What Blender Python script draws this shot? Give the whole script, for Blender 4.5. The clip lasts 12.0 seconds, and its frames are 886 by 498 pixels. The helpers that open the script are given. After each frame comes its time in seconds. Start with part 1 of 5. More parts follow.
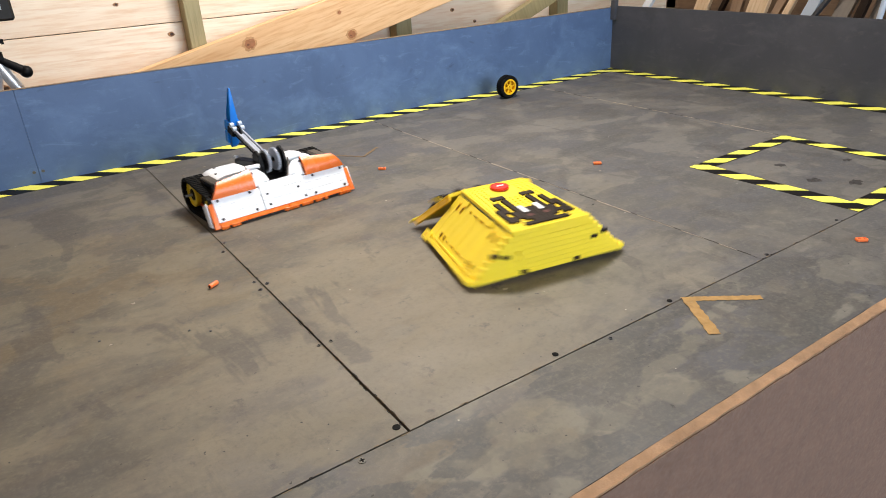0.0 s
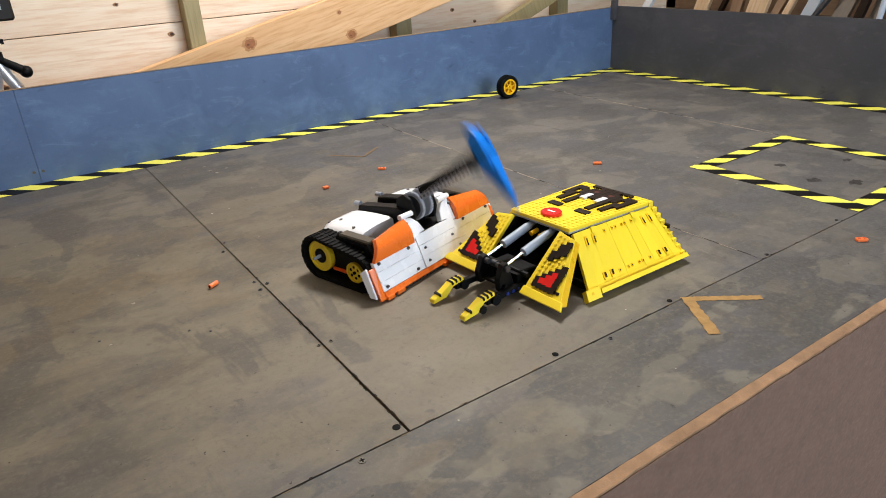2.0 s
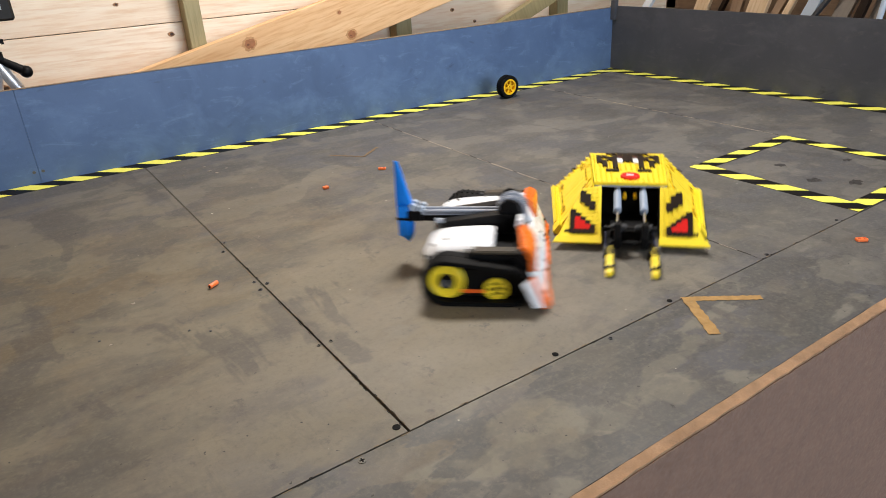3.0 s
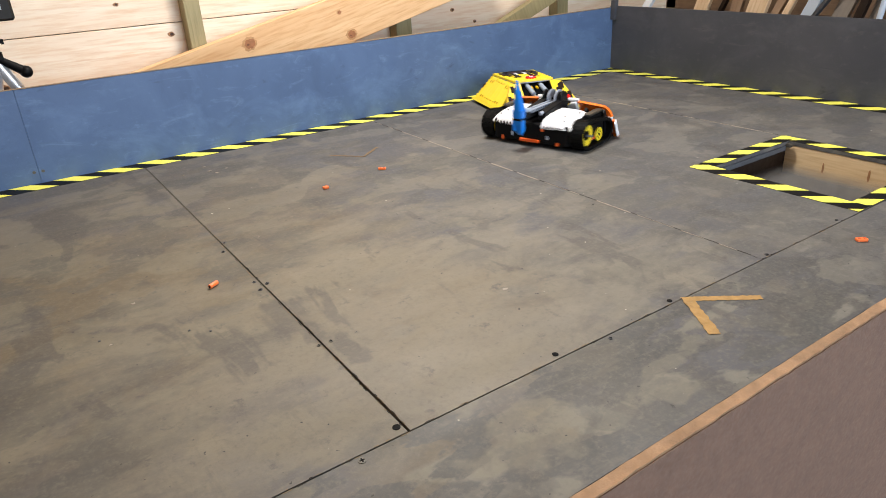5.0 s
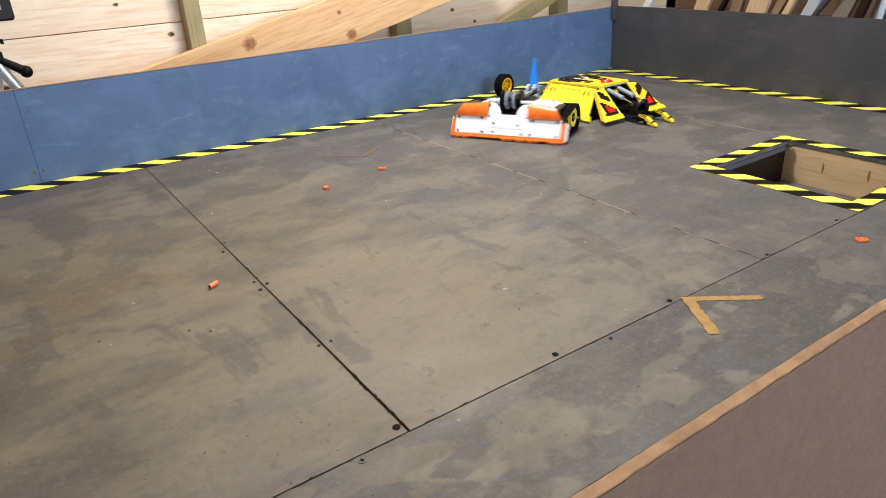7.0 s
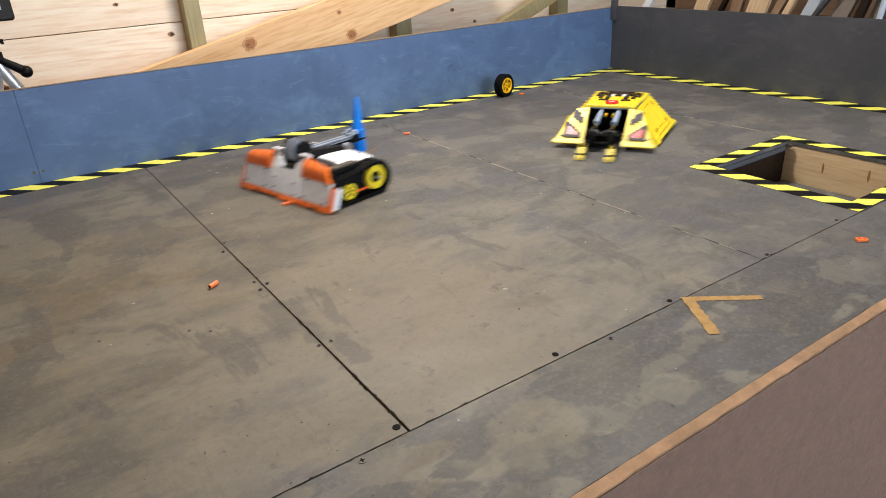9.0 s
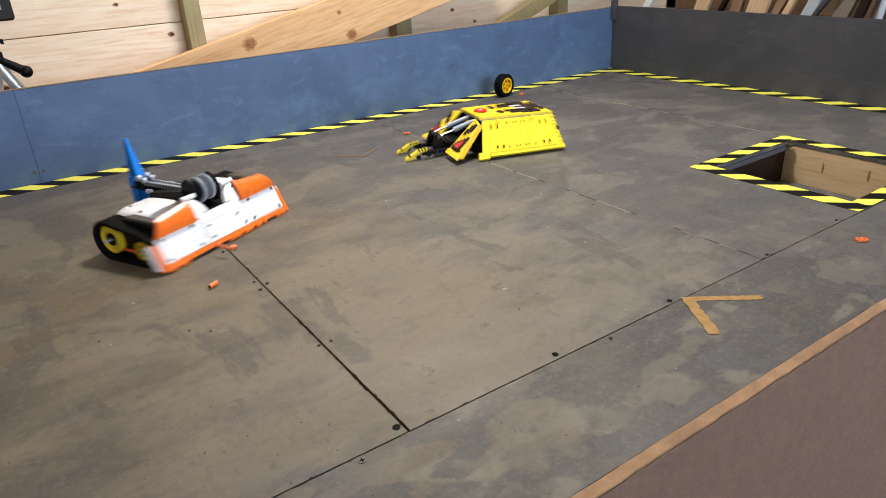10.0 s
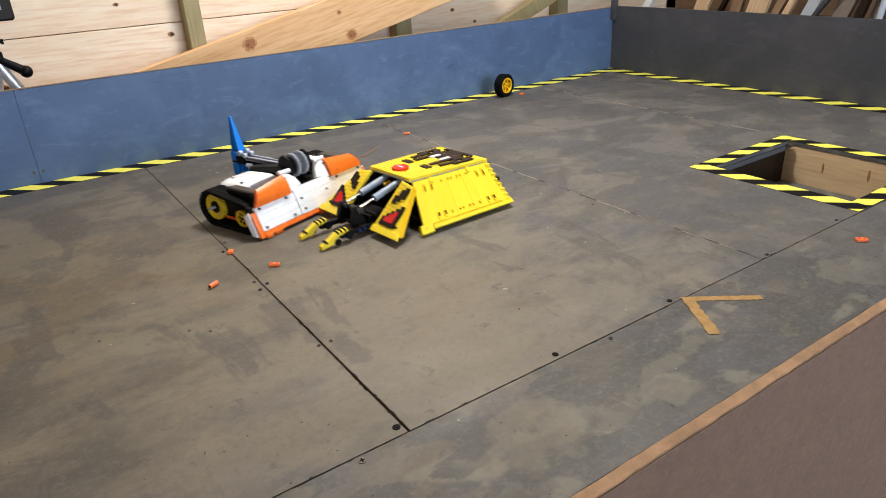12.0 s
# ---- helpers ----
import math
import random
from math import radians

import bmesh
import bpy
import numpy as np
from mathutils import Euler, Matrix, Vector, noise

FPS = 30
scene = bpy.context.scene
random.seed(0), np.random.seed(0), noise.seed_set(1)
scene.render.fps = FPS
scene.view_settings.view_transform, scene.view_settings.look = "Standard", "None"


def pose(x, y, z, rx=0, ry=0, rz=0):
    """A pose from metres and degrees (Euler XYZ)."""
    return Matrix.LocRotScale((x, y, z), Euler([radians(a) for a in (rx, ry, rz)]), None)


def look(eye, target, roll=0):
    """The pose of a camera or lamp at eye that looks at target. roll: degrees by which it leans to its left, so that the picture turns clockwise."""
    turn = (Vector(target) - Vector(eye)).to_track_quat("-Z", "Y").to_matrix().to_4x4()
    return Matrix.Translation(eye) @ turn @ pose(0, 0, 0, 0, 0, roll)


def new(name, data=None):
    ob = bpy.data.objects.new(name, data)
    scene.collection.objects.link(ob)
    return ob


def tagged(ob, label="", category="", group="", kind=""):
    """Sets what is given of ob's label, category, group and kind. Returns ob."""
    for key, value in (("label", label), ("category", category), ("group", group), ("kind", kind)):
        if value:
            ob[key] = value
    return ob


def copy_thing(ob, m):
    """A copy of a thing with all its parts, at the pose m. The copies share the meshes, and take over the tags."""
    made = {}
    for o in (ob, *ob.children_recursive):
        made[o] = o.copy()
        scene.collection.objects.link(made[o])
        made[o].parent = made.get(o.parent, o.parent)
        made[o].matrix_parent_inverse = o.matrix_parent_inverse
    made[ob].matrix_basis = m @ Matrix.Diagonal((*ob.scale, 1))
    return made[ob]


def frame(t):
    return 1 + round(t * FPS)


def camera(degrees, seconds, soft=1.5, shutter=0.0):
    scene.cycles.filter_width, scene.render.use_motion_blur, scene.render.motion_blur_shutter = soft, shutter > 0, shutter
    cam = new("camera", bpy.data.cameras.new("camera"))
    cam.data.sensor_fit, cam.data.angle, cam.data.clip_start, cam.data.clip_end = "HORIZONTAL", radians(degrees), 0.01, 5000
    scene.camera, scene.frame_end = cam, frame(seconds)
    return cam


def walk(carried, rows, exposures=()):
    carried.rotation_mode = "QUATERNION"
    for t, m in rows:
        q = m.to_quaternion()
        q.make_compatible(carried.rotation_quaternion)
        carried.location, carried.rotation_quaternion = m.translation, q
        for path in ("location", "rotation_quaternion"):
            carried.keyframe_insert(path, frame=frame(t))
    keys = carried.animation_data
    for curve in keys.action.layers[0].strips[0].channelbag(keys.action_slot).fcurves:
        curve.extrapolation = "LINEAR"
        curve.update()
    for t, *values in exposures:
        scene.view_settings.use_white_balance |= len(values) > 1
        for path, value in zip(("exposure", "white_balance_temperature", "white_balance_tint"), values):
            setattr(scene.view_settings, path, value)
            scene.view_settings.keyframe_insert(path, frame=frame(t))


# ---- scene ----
# camera: stands still beside the arena
cam = camera(67.15, 12.0, soft=0.9, shutter=0.8)
EYE = Matrix.Translation((0.0, 0.0, 0.45)) @ Matrix(((0.82295617, 0.27629588, -0.49639071, 0), (-0.56564074, 0.31721228, -0.76120098, 0), (-0.05285546, 0.90721385, 0.417336, 0), (0, 0, 0, 1)))
walk(cam, [(0.0, EYE), (12.0, EYE)], exposures=[(0.0, 0.16), (0.5, 0.10), (1.0, 0.00), (2.0, -0.06), (3.0, -0.01), (5.0, 0.22), (5.5, 0.26), (6.5, 0.22), (7.0, 0.16), (9.0, 0.08), (9.5, 0.12), (10.0, -0.04), (10.5, -0.06), (12.0, -0.06)])

# ---- light ----
world = bpy.data.worlds.new("world")
scene.world = world
world.use_nodes = True
sky = world.node_tree.nodes.new("ShaderNodeTexSky")
sky.sky_type, sky.sun_disc = "NISHITA", False
sky.sun_elevation, sky.sun_rotation = radians(38), radians(200)
world.node_tree.nodes["Background"].inputs["Strength"].default_value = 0.12
world.node_tree.links.new(sky.outputs[0], world.node_tree.nodes["Background"].inputs["Color"])


def area_lamp(name, m, w, h, watts, colour):
    data = bpy.data.lights.new(name, "AREA")
    data.shape, data.size, data.size_y, data.energy, data.color = "RECTANGLE", w, h, watts, colour
    ob = new(name, data)
    ob.matrix_world = m
    return ob


# daylight through the wide shed doors behind the camera; an overhead lamp added unseen
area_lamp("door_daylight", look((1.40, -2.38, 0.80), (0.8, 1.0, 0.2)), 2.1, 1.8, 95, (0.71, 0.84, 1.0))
area_lamp("added_overhead_lamp", look((0.95, 1.28, 1.48), (0.64, 0.76, 0)), 0.40, 0.26, 36.5, (1.0, 0.95, 0.90))

# ---- materials ----
MATS = {}


def ramp_mix(nt, fac, a, b):
    m = nt.nodes.new("ShaderNodeMix")
    m.data_type = "RGBA"
    nt.links.new(fac, m.inputs[0])
    for sock, v in ((m.inputs[6], a), (m.inputs[7], b)):
        if isinstance(v, tuple):
            sock.default_value = (*v, 1)
        else:
            nt.links.new(v, sock)
    return m.outputs[2]


def noise_fac(nt, coord, scale, lo, hi, stretch=(1, 1, 1), detail=4, rough=0.55, offset=(0, 0, 0), distort=0.0):
    mp = nt.nodes.new("ShaderNodeMapping")
    mp.inputs["Scale"].default_value, mp.inputs["Location"].default_value = stretch, offset
    nt.links.new(coord, mp.inputs[0])
    n = nt.nodes.new("ShaderNodeTexNoise")
    n.inputs["Scale"].default_value, n.inputs["Detail"].default_value, n.inputs["Roughness"].default_value = scale, detail, rough
    n.inputs["Distortion"].default_value = distort
    nt.links.new(mp.outputs[0], n.inputs["Vector"])
    r = nt.nodes.new("ShaderNodeMapRange")
    r.inputs["From Min"].default_value, r.inputs["From Max"].default_value = lo, hi
    nt.links.new(n.outputs["Fac"], r.inputs["Value"])
    return r.outputs[0]


def base(name):
    m = bpy.data.materials.new(name)
    m.use_nodes = True
    nt = m.node_tree
    tc = nt.nodes.new("ShaderNodeTexCoord")
    return m, nt, nt.nodes["Principled BSDF"], tc.outputs["Object"]


def bump(nt, bs, fac, strength, dist=0.001):
    b = nt.nodes.new("ShaderNodeBump")
    b.inputs["Strength"].default_value, b.inputs["Distance"].default_value = strength, dist
    nt.links.new(fac, b.inputs["Height"])
    nt.links.new(b.outputs[0], bs.inputs["Normal"])


def plain(name, colour, rough=0.4, metal=0.0, dirt=0.18, scale=25.0, grain=0.15, spec=0.5, random_shade=0.0):
    """Moulded plastic, rubber or metal with light soiling at two scales."""
    if name in MATS:
        return MATS[name]
    m, nt, bs, co = base(name)
    dark = tuple(c * (1 - dirt) for c in colour)
    col = ramp_mix(nt, noise_fac(nt, co, scale, 0.35, 0.7), colour, dark)
    fine = noise_fac(nt, co, scale * 14, 0.3, 0.75)
    col = ramp_mix(nt, fine, col, tuple(c * (1 - dirt * 0.5) for c in colour))
    if random_shade:
        info = nt.nodes.new("ShaderNodeObjectInfo")
        r = nt.nodes.new("ShaderNodeMapRange")
        r.inputs["To Max"].default_value = random_shade
        nt.links.new(info.outputs["Random"], r.inputs["Value"])
        col = ramp_mix(nt, r.outputs[0], col, tuple(c * 0.6 for c in colour))
    nt.links.new(col, bs.inputs["Base Color"])
    rr = nt.nodes.new("ShaderNodeMapRange")
    rr.inputs["To Min"].default_value, rr.inputs["To Max"].default_value = rough * 0.85, min(1, rough * 1.25)
    nt.links.new(noise_fac(nt, co, scale * 3, 0.3, 0.7), rr.inputs["Value"])
    nt.links.new(rr.outputs[0], bs.inputs["Roughness"])
    bs.inputs["Metallic"].default_value = metal
    bs.inputs["Specular IOR Level"].default_value = spec
    bump(nt, bs, fine, grain, 0.0004)
    MATS[name] = m
    return m


def floor_paint():
    """Grey floor paint on plywood, scuffed to brown and smeared by use; some light painted in."""
    m, nt, bs, co = base("worn_floor_paint")
    grey, brown, dust, dark = (0.069, 0.069, 0.077), (0.104, 0.081, 0.051), (0.145, 0.121, 0.078), (0.056, 0.051, 0.046)
    # brown where the robots drive most: part scuffing, part dim left side painted in
    far = nt.nodes.new("ShaderNodeVectorMath")
    far.operation = "DISTANCE"
    far.inputs[1].default_value = (0.0, 0.92, 0)
    nt.links.new(co, far.inputs[0])
    add = nt.nodes.new("ShaderNodeMath")
    add.operation = "MULTIPLY_ADD"
    add.inputs[1].default_value = 0.9
    nt.links.new(noise_fac(nt, co, 2.2, 0.3, 0.7, (1, 1.2, 1), 5, offset=(3.1, 0.4, 0)), add.inputs[0])
    nt.links.new(far.outputs["Value"], add.inputs[2])
    mr = nt.nodes.new("ShaderNodeMapRange")
    mr.inputs["From Min"].default_value, mr.inputs["From Max"].default_value = 1.30, 0.65
    nt.links.new(add.outputs[0], mr.inputs["Value"])
    col = ramp_mix(nt, mr.outputs[0], grey, brown)
    col = ramp_mix(nt, noise_fac(nt, co, 5.0, 0.50, 0.76, (1, 1, 1), 8, 0.66, (0.3, 2.0, 0), 0.2), col, dust)
    patch = noise_fac(nt, co, 6.5, 0.52, 0.62, (0.8, 1.15, 1), 6, 0.6, (2.2, 5.1, 0), 0.35)
    col = ramp_mix(nt, patch, col, ramp_mix(nt, noise_fac(nt, co, 8.0, 0.3, 0.7), (0.080, 0.071, 0.059), (0.116, 0.099, 0.073)))
    col = ramp_mix(nt, noise_fac(nt, co, 5.5, 0.56, 0.70, (1.1, 1, 1), 7, 0.65, (6, 1, 0), 0.3), col, dark)
    col = ramp_mix(nt, noise_fac(nt, co, 8.0, 0.55, 0.66, (1.1, 0.8, 1), 7, 0.62, (11, 3, 0), 0.3), col, (0.138, 0.116, 0.080))
    col = ramp_mix(nt, noise_fac(nt, co, 9.0, 0.56, 0.8, (1, 1, 1), 6, 0.65, (1, 7, 0), 0.3), col, grey)
    blot = noise_fac(nt, co, 11.0, 0.62, 0.72, (0.8, 1.2, 1), 5, 0.6, (4, 4, 0), 0.5)
    col = ramp_mix(nt, blot, col, (0.060, 0.055, 0.050))
    # the narrow front sheet was touched up by roller in hard-edged patches
    sep = nt.nodes.new("ShaderNodeSeparateXYZ")
    nt.links.new(co, sep.inputs[0])
    sheet = nt.nodes.new("ShaderNodeMapRange")
    sheet.inputs["From Min"].default_value, sheet.inputs["From Max"].default_value = 0.4785, 0.4765
    nt.links.new(sep.outputs["Y"], sheet.inputs["Value"])
    for off, lo, hi, tone in (((0.4, 1.3, 0), 0.50, 0.515, (0.058, 0.057, 0.054)), ((5.2, 3.7, 0), 0.56, 0.60, (0.152, 0.138, 0.106)), ((8.1, 0.9, 0), 0.58, 0.60, (0.052, 0.051, 0.048))):
        both = nt.nodes.new("ShaderNodeMath")
        both.operation = "MULTIPLY"
        nt.links.new(sheet.outputs[0], both.inputs[0])
        nt.links.new(noise_fac(nt, co, 13.0, lo, hi, (0.55, 1.1, 1), 5, 0.5, off, 0.25), both.inputs[1])
        half = nt.nodes.new("ShaderNodeMath")
        half.operation = "MULTIPLY"
        half.inputs[1].default_value = 0.85
        nt.links.new(both.outputs[0], half.inputs[0])
        col = ramp_mix(nt, half.outputs[0], col, tone)
    # roller overlaps on the large sheets, fainter
    for off, lo, hi, k, tone in (((1.7, 2.9, 0), 0.53, 0.55, 0.50, (0.070, 0.066, 0.056)), ((6.6, 4.2, 0), 0.54, 0.565, 0.50, (0.150, 0.132, 0.094)), ((3.3, 8.8, 0), 0.57, 0.59, 0.50, (0.054, 0.053, 0.046))):
        half = nt.nodes.new("ShaderNodeMath")
        half.operation = "MULTIPLY"
        half.inputs[1].default_value = k
        nt.links.new(noise_fac(nt, co, 7.5, lo, hi, (0.7, 0.95, 1), 5, 0.52, off, 0.3), half.inputs[0])
        col = ramp_mix(nt, half.outputs[0], col, tone)
    # rubbed pale by the front joint in torn patches, with a painted light pool
    pale_pool = nt.nodes.new("ShaderNodeVectorMath")
    pale_pool.operation = "DISTANCE"
    pale_pool.inputs[1].default_value = (0.34, 0.62, 0)
    nt.links.new(co, pale_pool.inputs[0])
    torn = nt.nodes.new("ShaderNodeMath")
    torn.operation = "MULTIPLY_ADD"
    torn.inputs[1].default_value = 0.55
    nt.links.new(noise_fac(nt, co, 8.0, 0.32, 0.68, (0.7, 1.3, 1), 7, 0.62, (4.4, 6.1, 0), 0.4), torn.inputs[0])
    nt.links.new(pale_pool.outputs["Value"], torn.inputs[2])
    mr = nt.nodes.new("ShaderNodeMapRange")
    mr.inputs["From Min"].default_value, mr.inputs["From Max"].default_value, mr.inputs["To Max"].default_value = 0.78, 0.44, 0.58
    nt.links.new(torn.outputs[0], mr.inputs["Value"])
    keep = nt.nodes.new("ShaderNodeMath")
    keep.operation = "SUBTRACT"
    keep.inputs[0].default_value = 1.0
    nt.links.new(sheet.outputs[0], keep.inputs[1])
    large = nt.nodes.new("ShaderNodeMath")
    large.operation = "MULTIPLY"
    nt.links.new(mr.outputs[0], large.inputs[0])
    nt.links.new(keep.outputs[0], large.inputs[1])
    col = ramp_mix(nt, large.outputs[0], col, (0.195, 0.168, 0.122))
    # damp-looking dark smears where paint was wiped on
    smear = nt.nodes.new("ShaderNodeMath")
    smear.operation = "MULTIPLY"
    smear.inputs[1].default_value = 0.55
    nt.links.new(noise_fac(nt, co, 8.5, 0.585, 0.625, (1.25, 0.55, 1), 4, 0.55, (2.6, 7.3, 0), 0.6), smear.inputs[0])
    col = ramp_mix(nt, smear.outputs[0], col, (0.052, 0.047, 0.043))
    # rubbed streaks and specks
    col = ramp_mix(nt, noise_fac(nt, co, 16.0, 0.56, 0.90, (0.35, 1.5, 1), 8, 0.75, (7, 5, 0), 0.4), col, (0.150, 0.134, 0.103))
    col = ramp_mix(nt, noise_fac(nt, co, 16.0, 0.58, 0.95, (1.4, 0.4, 1), 8, 0.75, (3, 8, 0), 0.4), col, (0.066, 0.060, 0.052))
    fine = noise_fac(nt, co, 170.0, 0.42, 1.0, (1, 1, 1), 5, 0.65)
    col = ramp_mix(nt, fine, col, ramp_mix(nt, noise_fac(nt, co, 80, 0.38, 0.62, (1, 1, 1), 4, 0.65), (0.075, 0.066, 0.054), (0.176, 0.152, 0.112)))
    col = ramp_mix(nt, noise_fac(nt, co, 26.0, 0.60, 0.72, (1, 1, 1), 5, 0.7, (2, 9, 0)), col, (0.072, 0.065, 0.056))
    speck = noise_fac(nt, co, 110.0, 0.73, 0.76, (1, 1, 1), 2, 0.5, (5, 6, 0))
    col = ramp_mix(nt, speck, col, (0.028, 0.025, 0.022))
    chip = noise_fac(nt, co, 70.0, 0.76, 0.79, (1, 1, 1), 2, 0.5, (9, 2, 0))
    col = ramp_mix(nt, chip, col, (0.42, 0.38, 0.30))
    # the grey paint is less browned towards the pit and the far corner
    away = nt.nodes.new("ShaderNodeVectorMath")
    away.operation = "DISTANCE"
    away.inputs[1].default_value = (0.05, 0.80, 0)
    nt.links.new(co, away.inputs[0])
    sat = nt.nodes.new("ShaderNodeMapRange")
    sat.inputs["From Min"].default_value, sat.inputs["From Max"].default_value = 0.45, 1.15
    sat.inputs["To Min"].default_value, sat.inputs["To Max"].default_value = 1.08, 0.42
    nt.links.new(away.outputs["Value"], sat.inputs["Value"])
    hsv = nt.nodes.new("ShaderNodeHueSaturation")
    nt.links.new(sat.outputs[0], hsv.inputs["Saturation"])
    nt.links.new(col, hsv.inputs["Color"])
    col = hsv.outputs[0]
    nt.links.new(col, bs.inputs["Base Color"])
    rr = nt.nodes.new("ShaderNodeMapRange")
    rr.inputs["To Min"].default_value, rr.inputs["To Max"].default_value = 0.52, 0.76
    nt.links.new(noise_fac(nt, co, 7.0, 0.3, 0.7, (0.7, 1.5, 1), 5), rr.inputs["Value"])
    nt.links.new(rr.outputs[0], bs.inputs["Roughness"])
    bump(nt, bs, fine, 0.25, 0.0006)
    MATS["floor"] = m
    return m


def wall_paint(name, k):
    """Emulsion brushed over hardboard; k tints the grey, and darkens the east wall's shaded copy."""
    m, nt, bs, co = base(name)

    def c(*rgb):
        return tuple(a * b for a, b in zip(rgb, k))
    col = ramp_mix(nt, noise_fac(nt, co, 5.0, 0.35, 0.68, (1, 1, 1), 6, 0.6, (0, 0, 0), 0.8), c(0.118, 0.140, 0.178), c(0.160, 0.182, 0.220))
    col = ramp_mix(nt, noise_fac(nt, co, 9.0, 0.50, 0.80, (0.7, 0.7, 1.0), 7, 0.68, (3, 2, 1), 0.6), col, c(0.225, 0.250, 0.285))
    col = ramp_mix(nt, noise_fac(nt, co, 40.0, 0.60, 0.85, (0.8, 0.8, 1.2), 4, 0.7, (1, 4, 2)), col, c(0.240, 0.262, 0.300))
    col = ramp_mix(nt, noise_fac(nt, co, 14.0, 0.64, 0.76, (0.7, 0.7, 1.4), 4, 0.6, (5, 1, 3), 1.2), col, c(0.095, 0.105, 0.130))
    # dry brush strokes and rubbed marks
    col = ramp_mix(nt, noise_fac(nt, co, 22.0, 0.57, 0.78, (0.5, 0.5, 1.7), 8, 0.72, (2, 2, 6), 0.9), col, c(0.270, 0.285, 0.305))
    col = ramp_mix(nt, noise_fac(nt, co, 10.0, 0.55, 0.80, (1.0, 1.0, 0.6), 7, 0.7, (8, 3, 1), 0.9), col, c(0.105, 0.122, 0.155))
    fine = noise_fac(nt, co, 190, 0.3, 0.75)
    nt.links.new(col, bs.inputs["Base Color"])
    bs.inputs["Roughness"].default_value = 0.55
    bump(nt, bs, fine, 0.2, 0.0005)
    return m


def timber(name, light, dark, axis=0, knots=True, rough=0.6, grain_scale=1.0, random_shade=0.25):
    """Sawn softwood with drawn-out grain, a few knots, each board its own tone."""
    m, nt, bs, co = base(name)
    info = nt.nodes.new("ShaderNodeObjectInfo")
    off = nt.nodes.new("ShaderNodeVectorMath")
    off.operation = "MULTIPLY_ADD"
    off.inputs[1].default_value = (17.0, 11.0, 7.0)
    comb = nt.nodes.new("ShaderNodeCombineXYZ")
    for k in range(3):
        nt.links.new(info.outputs["Random"], comb.inputs[k])
    nt.links.new(comb.outputs[0], off.inputs[0])
    nt.links.new(co, off.inputs[2])
    co = off.outputs[0]
    st = [9.0 * grain_scale] * 3
    st[axis] = 0.7 * grain_scale
    mid = tuple((a + b) / 2 for a, b in zip(light, dark))
    col = ramp_mix(nt, noise_fac(nt, co, 3.0, 0.35, 0.7, tuple(st), 5, 0.6, distort=0.6), light, mid)
    fine = noise_fac(nt, co, 16.0, 0.45, 0.8, tuple(st), 4, 0.6)
    col = ramp_mix(nt, fine, col, dark)
    if knots:
        ks = [5.0] * 3
        ks[axis] = 3.0
        v = nt.nodes.new("ShaderNodeTexVoronoi")
        v.inputs["Scale"].default_value = 1.0
        mp = nt.nodes.new("ShaderNodeMapping")
        mp.inputs["Scale"].default_value = ks
        nt.links.new(co, mp.inputs[0])
        nt.links.new(mp.outputs[0], v.inputs["Vector"])
        r = nt.nodes.new("ShaderNodeMapRange")
        r.inputs["From Min"].default_value, r.inputs["From Max"].default_value = 0.16, 0.06
        nt.links.new(v.outputs["Distance"], r.inputs["Value"])
        col = ramp_mix(nt, r.outputs[0], col, (dark[0] * 0.45, dark[1] * 0.32, dark[2] * 0.22))
    r = nt.nodes.new("ShaderNodeMapRange")
    r.inputs["To Max"].default_value = random_shade
    nt.links.new(info.outputs["Random"], r.inputs["Value"])
    col = ramp_mix(nt, r.outputs[0], col, dark)
    nt.links.new(col, bs.inputs["Base Color"])
    bs.inputs["Roughness"].default_value = rough
    bump(nt, bs, fine, 0.3, 0.0008)
    MATS[name] = m
    return m


# the wall paint comes twice; the east wall's copy has its shade mixed in
FLOOR, WALL, WALL_SHADED = floor_paint(), wall_paint("blue_grey_wall_paint", (0.47, 0.72, 1.16)), wall_paint("shaded_wall_paint", (0.295, 0.275, 0.275))
PINE = timber("pale_pine", (0.92, 0.81, 0.66), (0.72, 0.48, 0.30), 0)
PINE_WARM = timber("orange_pine", (0.82, 0.54, 0.29), (0.58, 0.29, 0.11), 0, random_shade=0.0)
KNOT_HALO = plain("knot_halo", (0.66, 0.345, 0.145), 0.6, dirt=0.45, scale=90)
KNOT_RED = plain("red_pine_knot", (0.47, 0.185, 0.072), 0.6, dirt=0.5, scale=110)
KNOT_CORE = plain("knot_core", (0.26, 0.095, 0.04), 0.6, dirt=0.5, scale=110)
KNOT_DARK = plain("dark_pine_knot", (0.07, 0.032, 0.015), 0.6, dirt=0.4, scale=120)
KNOT = plain("pine_knot", (0.43, 0.215, 0.095), 0.6, dirt=0.5, scale=120)
POST = timber("treated_post", (0.36, 0.30, 0.15), (0.22, 0.18, 0.085), 2, knots=False)
PIT_PINE = timber("pit_pine", (0.72, 0.55, 0.33), (0.52, 0.35, 0.18), 1, random_shade=0.0)
OLD_PALE = timber("pale_stacked_timber", (0.66, 0.50, 0.33), (0.42, 0.27, 0.14), 2, random_shade=0.3)
WEATHERED = timber("weathered_timber", (0.26, 0.22, 0.18), (0.13, 0.11, 0.09), 2, random_shade=0.4)
OLD = timber("stacked_timber", (0.36, 0.25, 0.16), (0.18, 0.11, 0.065), 2, random_shade=0.6)
MDF = plain("brown_hardboard", (0.185, 0.110, 0.077), 0.72, dirt=0.34, scale=55, grain=0.5)
MDF_EDGE = plain("raw_board_edge", (0.40, 0.235, 0.125), 0.8, dirt=0.6, scale=38, grain=0.8)
